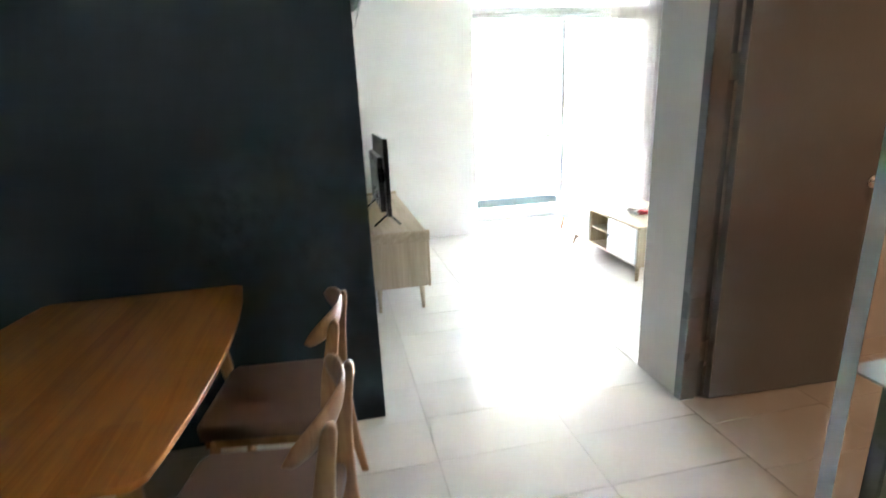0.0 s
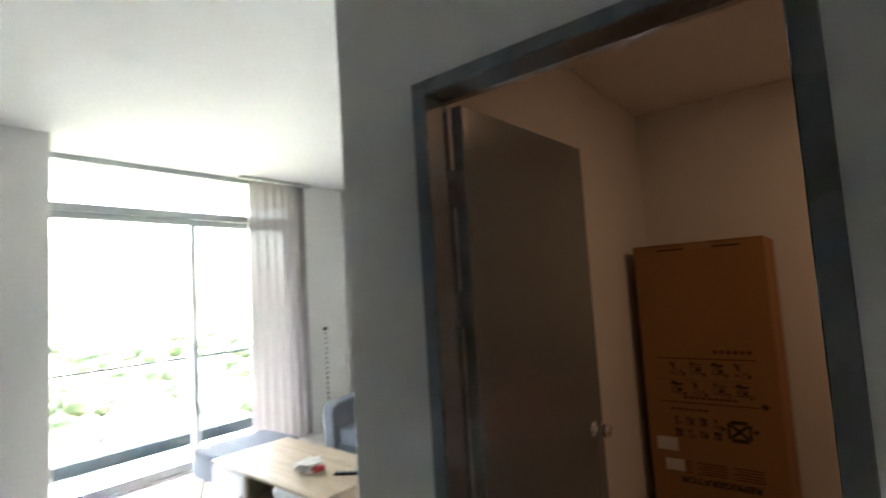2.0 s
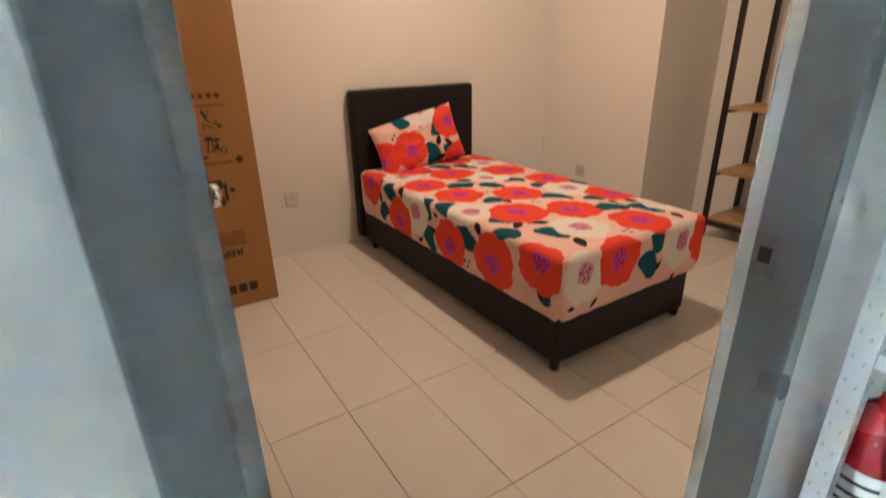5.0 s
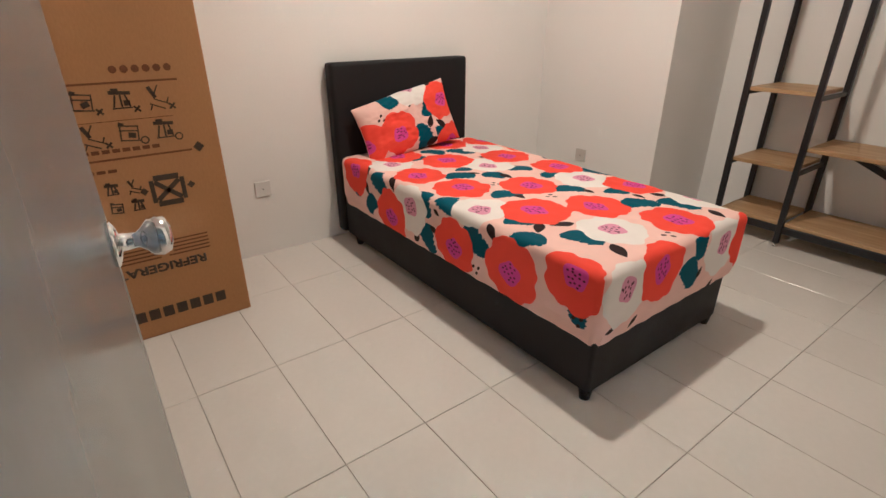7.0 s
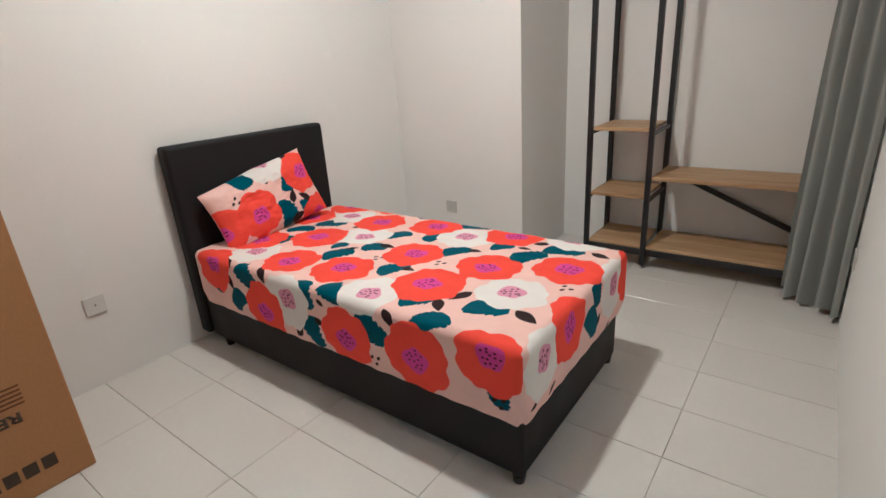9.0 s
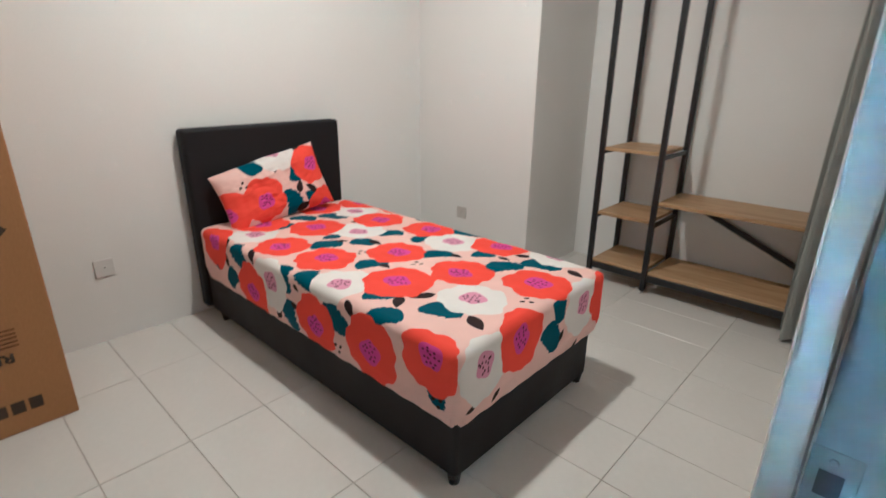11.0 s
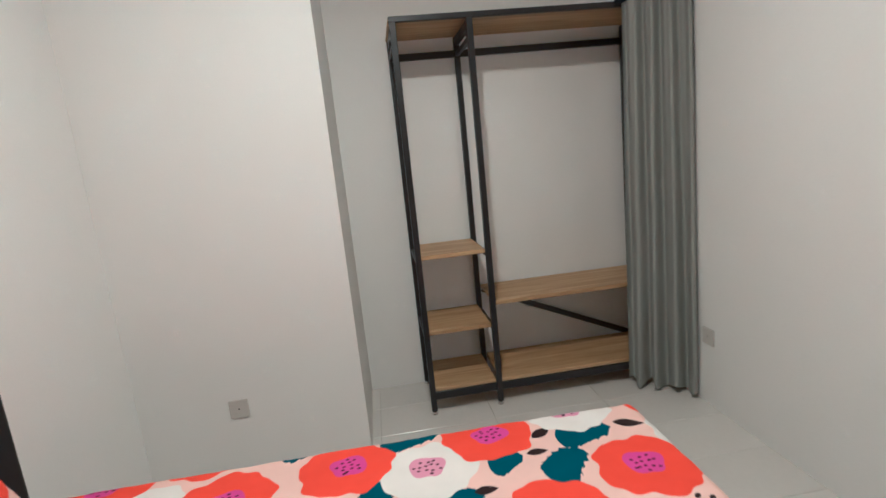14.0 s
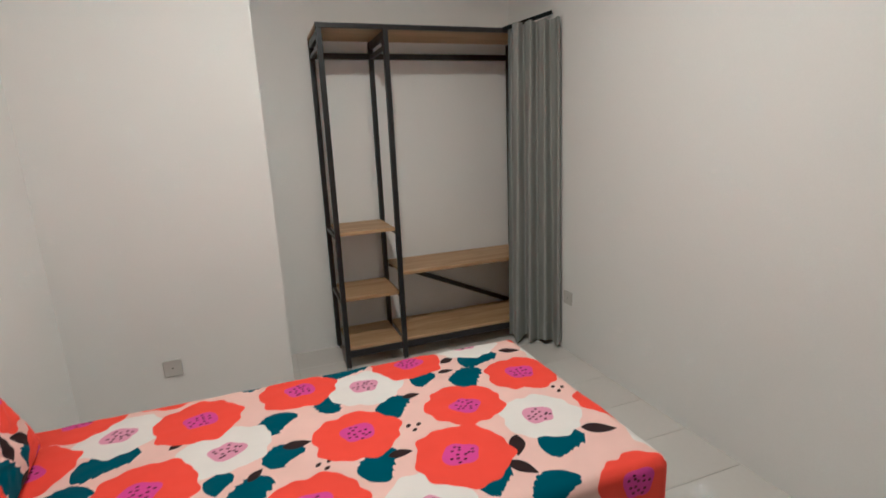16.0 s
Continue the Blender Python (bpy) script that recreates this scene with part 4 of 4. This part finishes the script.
def pillow():
    t = thing("pillow", "plump pillow in a matching floral pillowcase propped on the headboard", "pillow", (2.672, -1.740, 0.690))
    hw, hh, th, n = 0.335, 0.19, 0.075, 110
    m = pose(0, 0, 0, 0, 20, 0) @ pose(0, 0, 0, -8, 0, 0)
    co, uv, faces = [], [], []
    for side in (1, -1):
        o = len(co)
        for j in range(n + 1):
            for i in range(n + 1):
                a, c = -1 + 2 * i / n, -1 + 2 * j / n
                rim = max(abs(a), abs(c))
                pinch = 1 - 0.09 * (1 - abs(a)) * c * c - 0.0
                pw = 1 - 0.07 * (1 - a * a)
                full = ((1 - a ** 4) * (1 - c ** 4)) ** 0.55
                w = 0.012 * noise.noise((a * 3.2, c * 3.2, side)) * (1 - rim ** 6) + 0.006 * noise.noise((a * 9, c * 9, side + 4))
                y, z = -a * hw * (1 - 0.06 * (1 - c * c)), c * hh * pw * (1 - 0.22 * max(0.0, -a) * (c > 0)) + 0.02 * a * (1 - c * c)
                p = m @ Vector((-side * (th * full + w * full), y, z))
                co.append(p[:])
                uv.append((a * hw, c * hh) if side > 0 else (a * hw + 2, c * hh))
        for j in range(n):
            for i in range(n):
                q = (o + j * (n + 1) + i, o + j * (n + 1) + i + 1, o + (j + 1) * (n + 1) + i + 1, o + (j + 1) * (n + 1) + i)
                faces.append(q[::-1] if side > 0 else q)
    me = bpy.data.meshes.new("pillowcase")
    me.from_pydata(co, [], faces)
    me.polygons.foreach_set("use_smooth", [True] * len(me.polygons))
    me.materials.append(FLORAL)
    ob = new("pillowcase", me)
    ob.parent = t
    uv = np.array(uv)
    case = Print([(-0.125, -0.045), (0.245, 0.06), (-0.35, -0.05), (0.26, -0.22), (2.0, 0.0)], [(0.05, 0.20), (2.2, 0.1)],
                 [(-0.115, 0.155, 0.055, 0.2), (0.125, 0.045, 0.060, 1.4), (0.035, -0.115, 0.075, 1.7), (0.19, -0.13, 0.05, 0.4)],
                 [(0.0, 0.115, 0.034, 1.5), (0.115, -0.05, 0.036, 1.0), (0.19, -0.085, 0.036, 2.3), (0.10, -0.165, 0.04, 0.2), (0.2, 0.185, 0.03, 0.1)],
                 [(-0.215, 0.075)], 5, None, 0.94)
    printed(ob, case.fields(uv[:, 0], uv[:, 1]))


pillow()

# ---- the carton ----
XC = 2.305
cart = thing("refrigerator_carton", "tall brown refrigerator carton standing upside down by the wall", "box", (XC, -0.22, 0))
part("carton", block(0, 0.53, -0.37, 0.365, 0, 1.752, 0.006, 2), CARD, cart)
part("top_flap", turned(block(-0.004, 0.53, -0.365, 0.36, 0, 0.004), pose(0, 0, 1.752, 0, 0, 0)), CARD, cart)
# slots aren't cut: dark bars on the face show the shade inside
part("slot", block(-0.0022, 0.001, 0.06, 0.22, 1.715, 1.724), INK, cart)
part("slot", block(-0.0022, 0.001, -0.25, -0.10, 1.715, 1.724), INK, cart)
part("tape", block(-0.0016, 0.001, -0.10, 0.06, 1.712, 1.752), shader("parcel_tape", (0.40, 0.25, 0.11), 0.25), cart)


def mark(y0, y1, z0, z1, mat=INK, name="printed_bar"):
    """A flat printed shape on the carton's face, in the room's own y."""
    return part(name, block(-0.0012, 0.001, y0 + 0.22, y1 + 0.22, z0, z1), mat, cart)


def slanted(y, z, w, h, deg, mat=INK, bm=None):
    return merge(bm, turned(block(-0.0012, 0.001, -w / 2, w / 2, -h / 2, h / 2), pose(0, y + 0.22, z, deg, 0, 0)))


for z in (1.044, 0.776):
    mark(-0.48, 0.06, z - 0.0035, z + 0.0035, RUST_INK, "printed_line")
mark(-0.44, 0.06, 0.912, 0.914, RUST_INK, "printed_line")
for k in range(9):
    mark(-0.37 + 0.033 * k, -0.345 + 0.033 * k, 0.800, 0.814, RUST_INK)
for k in range(6):
    mark(-0.21 + 0.036 * k, -0.182 + 0.036 * k, 0.728, 0.740, RUST_INK)
rnd = random.Random(21)
for i in range(6):
    lathe_ring = lathe([(0.013, -0.0012), (0.013, 0.0012)], 14, "X", (0, -0.30 - 0.035 * i + 0.22 + 0.02, 1.088))
    part("printed_dot", lathe_ring, RUST_INK, cart)


MARKS = []


def pictogram(y, z, s, kind):
    """A small handling pictogram: a machine seen from the front, with people-free arrows and strokes."""
    b = None
    n = 0.0045
    if kind == 0:
        b = slanted(y - 0.012 * s, z - 0.016 * s, 0.056 * s, n, 24, bm=b)
        b = slanted(y + 0.004 * s, z - 0.034 * s, 0.056 * s, n, 24, bm=b)
        for dy, dz in ((-0.034, -0.014), (0.026, -0.036)):
            b = slanted(y + dy * s, z + dz * s, n, 0.024 * s, 24, bm=b)
        b = slanted(y + 0.016 * s, z + 0.020 * s, 0.014 * s, 0.046 * s, -25, bm=b)
        b = slanted(y + 0.002 * s, z + 0.026 * s, n, 0.044 * s, 28, bm=b)
    elif kind == 1:
        for k in range(3):
            b = slanted(y + (k - 1) * 0.022 * s, z - 0.004, 0.006, 0.046 * s, 14 * (k - 1), bm=b)
        b = slanted(y, z + 0.026 * s, 0.072 * s, 0.012, 4, bm=b)
        b = slanted(y + 0.014 * s, z + 0.036 * s, 0.024 * s, 0.012, 0, bm=b)
        b = slanted(y, z - 0.030 * s, 0.066 * s, n, 0, bm=b)
        b = slanted(y - 0.018 * s, z - 0.012 * s, 0.022 * s, 0.020 * s, 0, bm=b)
    else:
        for dy in (-0.030, 0.030):
            b = slanted(y + dy * s, z, n, 0.056 * s, 6, bm=b)
        for dz in (-0.028, 0.010, 0.028):
            b = slanted(y, z + dz * s, 0.066 * s, n, 6, bm=b)
        b = slanted(y - 0.008 * s, z - 0.008 * s, 0.026 * s, 0.020 * s, rnd.uniform(-30, 30), bm=b)
        b = slanted(y + 0.022 * s, z + 0.036 * s, 0.018 * s, 0.012 * s, 20, bm=b)
    MARKS.append(b)


for row, zz in enumerate((0.984, 0.864)):
    for k in range(4):
        y = -0.40 + 0.118 * k
        pictogram(y, zz, 0.95, (k + row) % 3)
        if row == 0 or k > 1:
            xb = slanted(y - 0.045, zz - 0.035, 0.028, 0.007, 45)
            MARKS.append(slanted(y - 0.045, zz - 0.035, 0.028, 0.007, -45, bm=xb))
        else:
            ring = bmesh.new()
            for i in range(16):
                a0, a1 = i / 16 * math.tau, (i + 1) / 16 * math.tau
                q = [(-0.0012, y - 0.045 + 0.22 + r * math.cos(a), zz - 0.03 + r * math.sin(a)) for r, a in ((0.010, a0), (0.015, a0), (0.015, a1), (0.010, a1))]
                ring.faces.new([ring.verts.new(c) for c in q][::-1])
            part("ring_mark", ring, INK, cart)
part("arrow_mark", slanted(-0.507, 0.784, 0.030, 0.030, 45), INK, cart)
bx_ = slanted(-0.365, 0.630, 0.115, 0.018, 40)
bx_ = slanted(-0.365, 0.630, 0.115, 0.018, -40, bm=bx_)
for dz in (-0.052, 0.052):
    bx_ = slanted(-0.365, 0.630 + dz, 0.09, 0.022, 0, bm=bx_)
for dy in (-0.055, 0.055):
    bx_ = slanted(-0.365 + dy, 0.630, 0.016, 0.09, 0, bm=bx_)
MARKS.append(bx_)
for s in (-1, 1):
    part("arrow_mark", slanted(-0.365 + s * 0.085, 0.637, 0.022, 0.022, 45), INK, cart)
for r_ in range(2):
    for k in range(4):
        pictogram(-0.25 + 0.072 * k, 0.664 - 0.075 * r_, 0.62, (k + r_) % 3)
for c0, c1 in ((-0.47, -0.31), (-0.28, -0.12), (-0.09, 0.05)):
    for k in range(5):
        mark(c0, c1 - 0.02 * (k % 2), 0.352 + 0.016 * k, 0.358 + 0.016 * k, RUST_INK)

all_marks = bmesh.new()
for m_ in MARKS:
    merge(all_marks, m_)
tagged(part("pictogram_print", all_marks, INK, cart, "small dark handling pictograms printed in rows"), kind="stuff")


def lettering(text, height, width, y, z, mat):
    """Printed words on the carton's face, upside down as the carton stands."""
    cu = bpy.data.curves.new("words", "FONT")
    cu.body, cu.align_x, cu.align_y, cu.size = text, "CENTER", "CENTER", height * 1.38
    cu.offset = height * 0.045
    tmp = bpy.data.objects.new("words", cu)
    scene.collection.objects.link(tmp)
    bpy.context.view_layer.update()
    me = bpy.data.meshes.new_from_object(tmp.evaluated_get(bpy.context.evaluated_depsgraph_get()))
    bpy.data.objects.remove(tmp)
    wide = max(v.co.x for v in me.vertices) - min(v.co.x for v in me.vertices)
    bm = bmesh.new()
    bm.from_mesh(me)
    bpy.data.meshes.remove(me)
    bmesh.ops.transform(bm, matrix=Matrix.Diagonal((width / wide, 1, 1, 1)), verts=bm.verts)
    ex = bmesh.ops.extrude_face_region(bm, geom=bm.faces[:])["geom"]
    bmesh.ops.translate(bm, vec=(0, 0, 0.0012), verts=[v for v in ex if isinstance(v, bmesh.types.BMVert)])
    bmesh.ops.transform(bm, matrix=pose(-0.0005, y + 0.22, z, 90, 0, -90) @ pose(0, 0, 0, 0, 0, 180), verts=bm.verts)
    return part("printed_word", bm, mat, cart)


lettering("REFRIGERATOR", 0.036, 0.43, -0.235, 0.312, INK)
for k in range(7):
    mark(-0.490 + k * 0.0535, -0.490 + k * 0.0535 + 0.041, 0.082, 0.130, INK)
part("sticker", block(-0.0016, 0.001, 0.20, 0.32, 0.475, 0.555), PAPER, cart, "white paper sticker")
part("sticker", block(-0.0016, 0.001, 0.17, 0.28, 0.355, 0.425), PAPER, cart, "white paper sticker")

# ---- wardrobe rack in the alcove ----
rack = thing("wardrobe_rack", "open wardrobe rack of black steel posts and oak shelves", "shelf", (0, 0, 0))
XL, XM, XR, YF, YB = 1.500, 1.128, 0.135, -3.340, -3.735
P = 0.030
for x in (XL, XM, XR):
    for y in (YF, YB):
        ps = part("post", block(x - P / 2, x + P / 2, y - P / 2, y + P / 2, 0.022, 2.03, 0.002, 1), BLACK_METAL, rack)
        part("foot", lathe([(0.014, 0), (0.017, 0.004), (0.008, 0.010), (0.006, 0.024)], 14, "Z", (x, y, 0)), CHROME, ps, "round levelling foot", True)
part("shelf_board", block(XR - 0.02, XL + 0.02, YB + 0.0, YF - 0.0, 2.032, 2.050, 0.002, 1), SHELF_WOOD, rack)
part("rail", block(XR + 0.015, XL - 0.015, YB - 0.010, YB + 0.010, 1.925, 1.962, 0.002, 1), BLACK_METAL, rack)
part("rail", block(XR - 0.015, XL + 0.018, YF - 0.012, YF + 0.015, 2.030, 2.056, 0.002, 1), BLACK_METAL, rack)
for x in (XL, XM, XR):
    part("cross_bar", block(x - 0.012, x + 0.012, YB + 0.015, YF - 0.015, 1.985, 2.028, 0.002, 1), BLACK_METAL, rack)
    part("cross_bar", block(x - 0.011, x + 0.011, YB + 0.015, YF - 0.015, 1.925, 1.95, 0.002, 1), BLACK_METAL, rack)
part("gusset", turned(prism([(-0.1, 0), (0, 0), (0, -0.09)], -0.003, 0.003), pose(XM, YF - 0.012, 1.985, 90, 0, 90)), BLACK_METAL, rack)
for z, a, c in ((0.875, XM, XL), (0.463, XM, XL), (0.140, XM, XL), (0.584, XR, XM), (0.140, XR, XM)):
    part("shelf_board", block(a + 0.016, c - 0.016, YB + 0.012, YF - 0.004, z - 0.011, z + 0.011, 0.002, 1), SHELF_WOOD, rack)
    for x in (a, c):
        if z in (0.875, 0.463):
            part("cross_bar", block(x - 0.011, x + 0.011, YB + 0.016, YF - 0.016, z - 0.034, z - 0.012, 0.002, 1), BLACK_METAL, rack)
part("brace", bar((1.10, YB - 0.005, 0.56), (XR, YB - 0.005, 0.135), 0.012, 0.034), BLACK_METAL, rack)
part("rail", block(XR + 0.015, XL - 0.015, YF - 0.010, YF + 0.002, 0.085, 0.128, 0.002, 1), BLACK_METAL, rack)

gc = thing("wardrobe_curtain", "grey curtain gathered at the end of the wardrobe rack", "curtain", (0.24, -3.26, 0))
part("cloth", turned(cloth((0.365, -3.30), (0.122, -3.095), 0.030, 2.075, 4, 0.040, 27, 1.25, 1.6), Matrix.Translation((-0.24, 3.26, 0))), CURTAIN_GREY, gc, smooth=True)
part("curtain_rail", bar((0.150, -0.055, 2.045), (-0.126, 0.06, 2.128), 0.010, 0.024), DARK_RAIL, gc)


def socket(name, label, at, turn, toggles, plate=WHITE_PLASTIC):
    s = thing(name, label, "socket", at, turn, "wall sockets")
    part("plate", block(-0.043, 0.043, -0.009, 0, -0.043, 0.043, 0.003, 2), plate, s)
    for x in toggles:
        part("rocker", block(x - 0.008, x + 0.008, -0.012, -0.009, 0.006, 0.028, 0.001, 1), WHITE_PLASTIC, s)
    for x, z in ((0, -0.004), (-0.011, -0.026), (0.011, -0.026)) if toggles else ((0, 0),):
        # dark blocks laid on the plate for holes; blank plates get one dot
        part("pin_hole", block(x - 0.0025, x + 0.0025, -0.0094, -0.008, z - 0.004, z + 0.004), HOLE_DARK, s)
    return s


socket("wall_socket", "white square wall socket low beside the bed", (XF, -0.889, 0.386), -90, (), SOCKET_WHITE)
socket("wall_socket", "grey square blank wall plate low on the pier wall", (2.42, YS, 0.335), 180, (), PLATE)
socket("wall_socket", "grey square blank wall plate low beside the curtain", (0.11, -3.00, 0.368), 90, (), PLATE)
ah = thing("remote_holder", "white air conditioner remote in a wall holder", "remote", (0.11, -1.235, 1.55))
part("case", block(0.004, 0.022, -0.028, 0.028, -0.075, 0.085, 0.005, 2), WHITE_PLASTIC, ah)
part("display", block(0.0215, 0.0235, -0.022, 0.022, 0.05, 0.082, 0.001, 1), SCREEN, ah, "dark display")
part("holder", block(0.0, 0.027, -0.032, 0.032, -0.08, -0.045, 0.004, 1), DARK_RAIL, ah)

# ---- beside the door, in the passage ----
fe = thing("fire_extinguisher", "red fire extinguisher with a white label on the floor", "extinguisher", (-0.100, -1.19, 0))
part("cylinder", lathe([(0.062, 0), (0.068, 0.01), (0.068, 0.50), (0.062, 0.55), (0.042, 0.59), (0.022, 0.61), (0.020, 0.63)], 32), RED, fe, smooth=True)
lb = bmesh.new()
for i in range(12):
    a0, a1 = radians(40 + i * 9), radians(49 + i * 9)
    lb.faces.new([lb.verts.new((0.0688 * math.cos(a), 0.0688 * math.sin(a), z)) for a, z in ((a0, 0.33), (a1, 0.33), (a1, 0.47), (a0, 0.47))])
part("paper_label", lb, PAPER, fe, "white paper label with unreadable print")
for k, z in enumerate((0.44, 0.41, 0.385, 0.36)):
    tb = bmesh.new()
    for i in range(8):
        a0, a1 = radians(52 + i * 9), radians(61 + i * 9)
        tb.faces.new([tb.verts.new((0.0692 * math.cos(a), 0.0692 * math.sin(a), zz)) for a, zz in ((a0, z - 0.005), (a1, z - 0.005), (a1, z + 0.004), (a0, z + 0.004))])
    part("printed_bar", tb, INK, fe)
part("valve", lathe([(0.02, 0.63), (0.024, 0.635), (0.024, 0.67), (0.012, 0.68)], 16), STEEL, fe)
part("handle", bar((0, 0.0, 0.675), (-0.02, 0.11, 0.70), 0.022, 0.012), STEEL, fe)
part("handle", bar((0, 0.0, 0.69), (-0.02, 0.11, 0.745), 0.022, 0.008), STEEL, fe)
up = thing("slotted_shelf_rack", "white slotted angle shelf rack standing by the wall", "rack", (-0.083, -1.03, 0))
for px, py, sx, sy in ((0, 0, 1, -1), (-0.31, 0, 1, -1), (0, -0.42, 1, 1), (-0.31, -0.42, 1, 1)):
    an = block(px - 0.002, px, py, py + sy * 0.038, 0, 1.95)
    part("post", block(px - 0.002, px + sx * 0.038, py - 0.001, py + 0.001, 0, 1.95, bm=an), WHITE_BOARD, up, "white slotted steel angle")
# uncut slots: small grey blocks on the angle imitate their shaded openings
for i in range(38):
    part("slot", block(-0.0028, -0.0005, -0.0115, -0.0080, 0.042 + i * 0.05, 0.050 + i * 0.05), PLATE, up)
    part("slot", block(-0.0028, -0.0005, -0.030, -0.0265, 0.052 + i * 0.05, 0.060 + i * 0.05), PLATE, up)
    part("slot", block(0.009, 0.0125, 0.0008, 0.0022, 0.042 + i * 0.05, 0.050 + i * 0.05), PLATE, up)
    part("slot", block(0.027, 0.0305, 0.0008, 0.0022, 0.052 + i * 0.05, 0.060 + i * 0.05), PLATE, up)
for z in (0.745, 1.30, 1.90):
    sh = block(-0.305, -0.003, -0.415, -0.003, z + 0.024, z + 0.03, 0.001, 1)
    part("shelf", block(-0.305, -0.003, -0.006, -0.003, z, z + 0.024, bm=sh), WHITE_BOARD, up, "white folded steel shelf")

# ---- floor tiles, piece by piece ----
def tiles(owner, x0, x1, y0, y1, ox, oy, w=0.603, d=0.3035, gap=0.002):
    """Tiles over a room's floor: whole ones share a mesh, those at the walls are cut."""
    rnd = random.Random(17)
    shared = {}
    for i in range(math.floor((x0 - ox) / w), math.ceil((x1 - ox) / w)):
        for j in range(math.floor((y0 - oy) / d), math.ceil((y1 - oy) / d)):
            a, c = max(ox + i * w, x0), min(ox + (i + 1) * w, x1)
            e, f = max(oy + j * d, y0), min(oy + (j + 1) * d, y1)
            if c - a < 0.02 or f - e < 0.02:
                continue
            key = (round(c - a, 3), round(f - e, 3))
            if key not in shared:
                bm = block(-(c - a) / 2 + gap / 2, (c - a) / 2 - gap / 2, -(f - e) / 2 + gap / 2, (f - e) / 2 - gap / 2, -0.006, 0, 0.0012, 1)
                me = bpy.data.meshes.new("tile")
                bm.to_mesh(me)
                bm.free()
                me.materials.append(TILE)
                shared[key] = me
            t = new("tile", shared[key])
            t.parent = owner
            t.location = ((a + c) / 2, (e + f) / 2, rnd.uniform(-0.0004, 0.0))


tiles(floor, -3.4, -0.004, -2.6, 3.5, -0.004, 0.152)
tiles(floor, 0.0, 3.1, 0.318, 4.0, -0.004, 0.152)
tiles(floor, -3.4, -0.004, -3.1, -2.6, -0.004, 0.152)
tiles(floor_bedroom, -0.004, XF, YA, YN, -0.012, -0.532, 0.603, 0.2965)
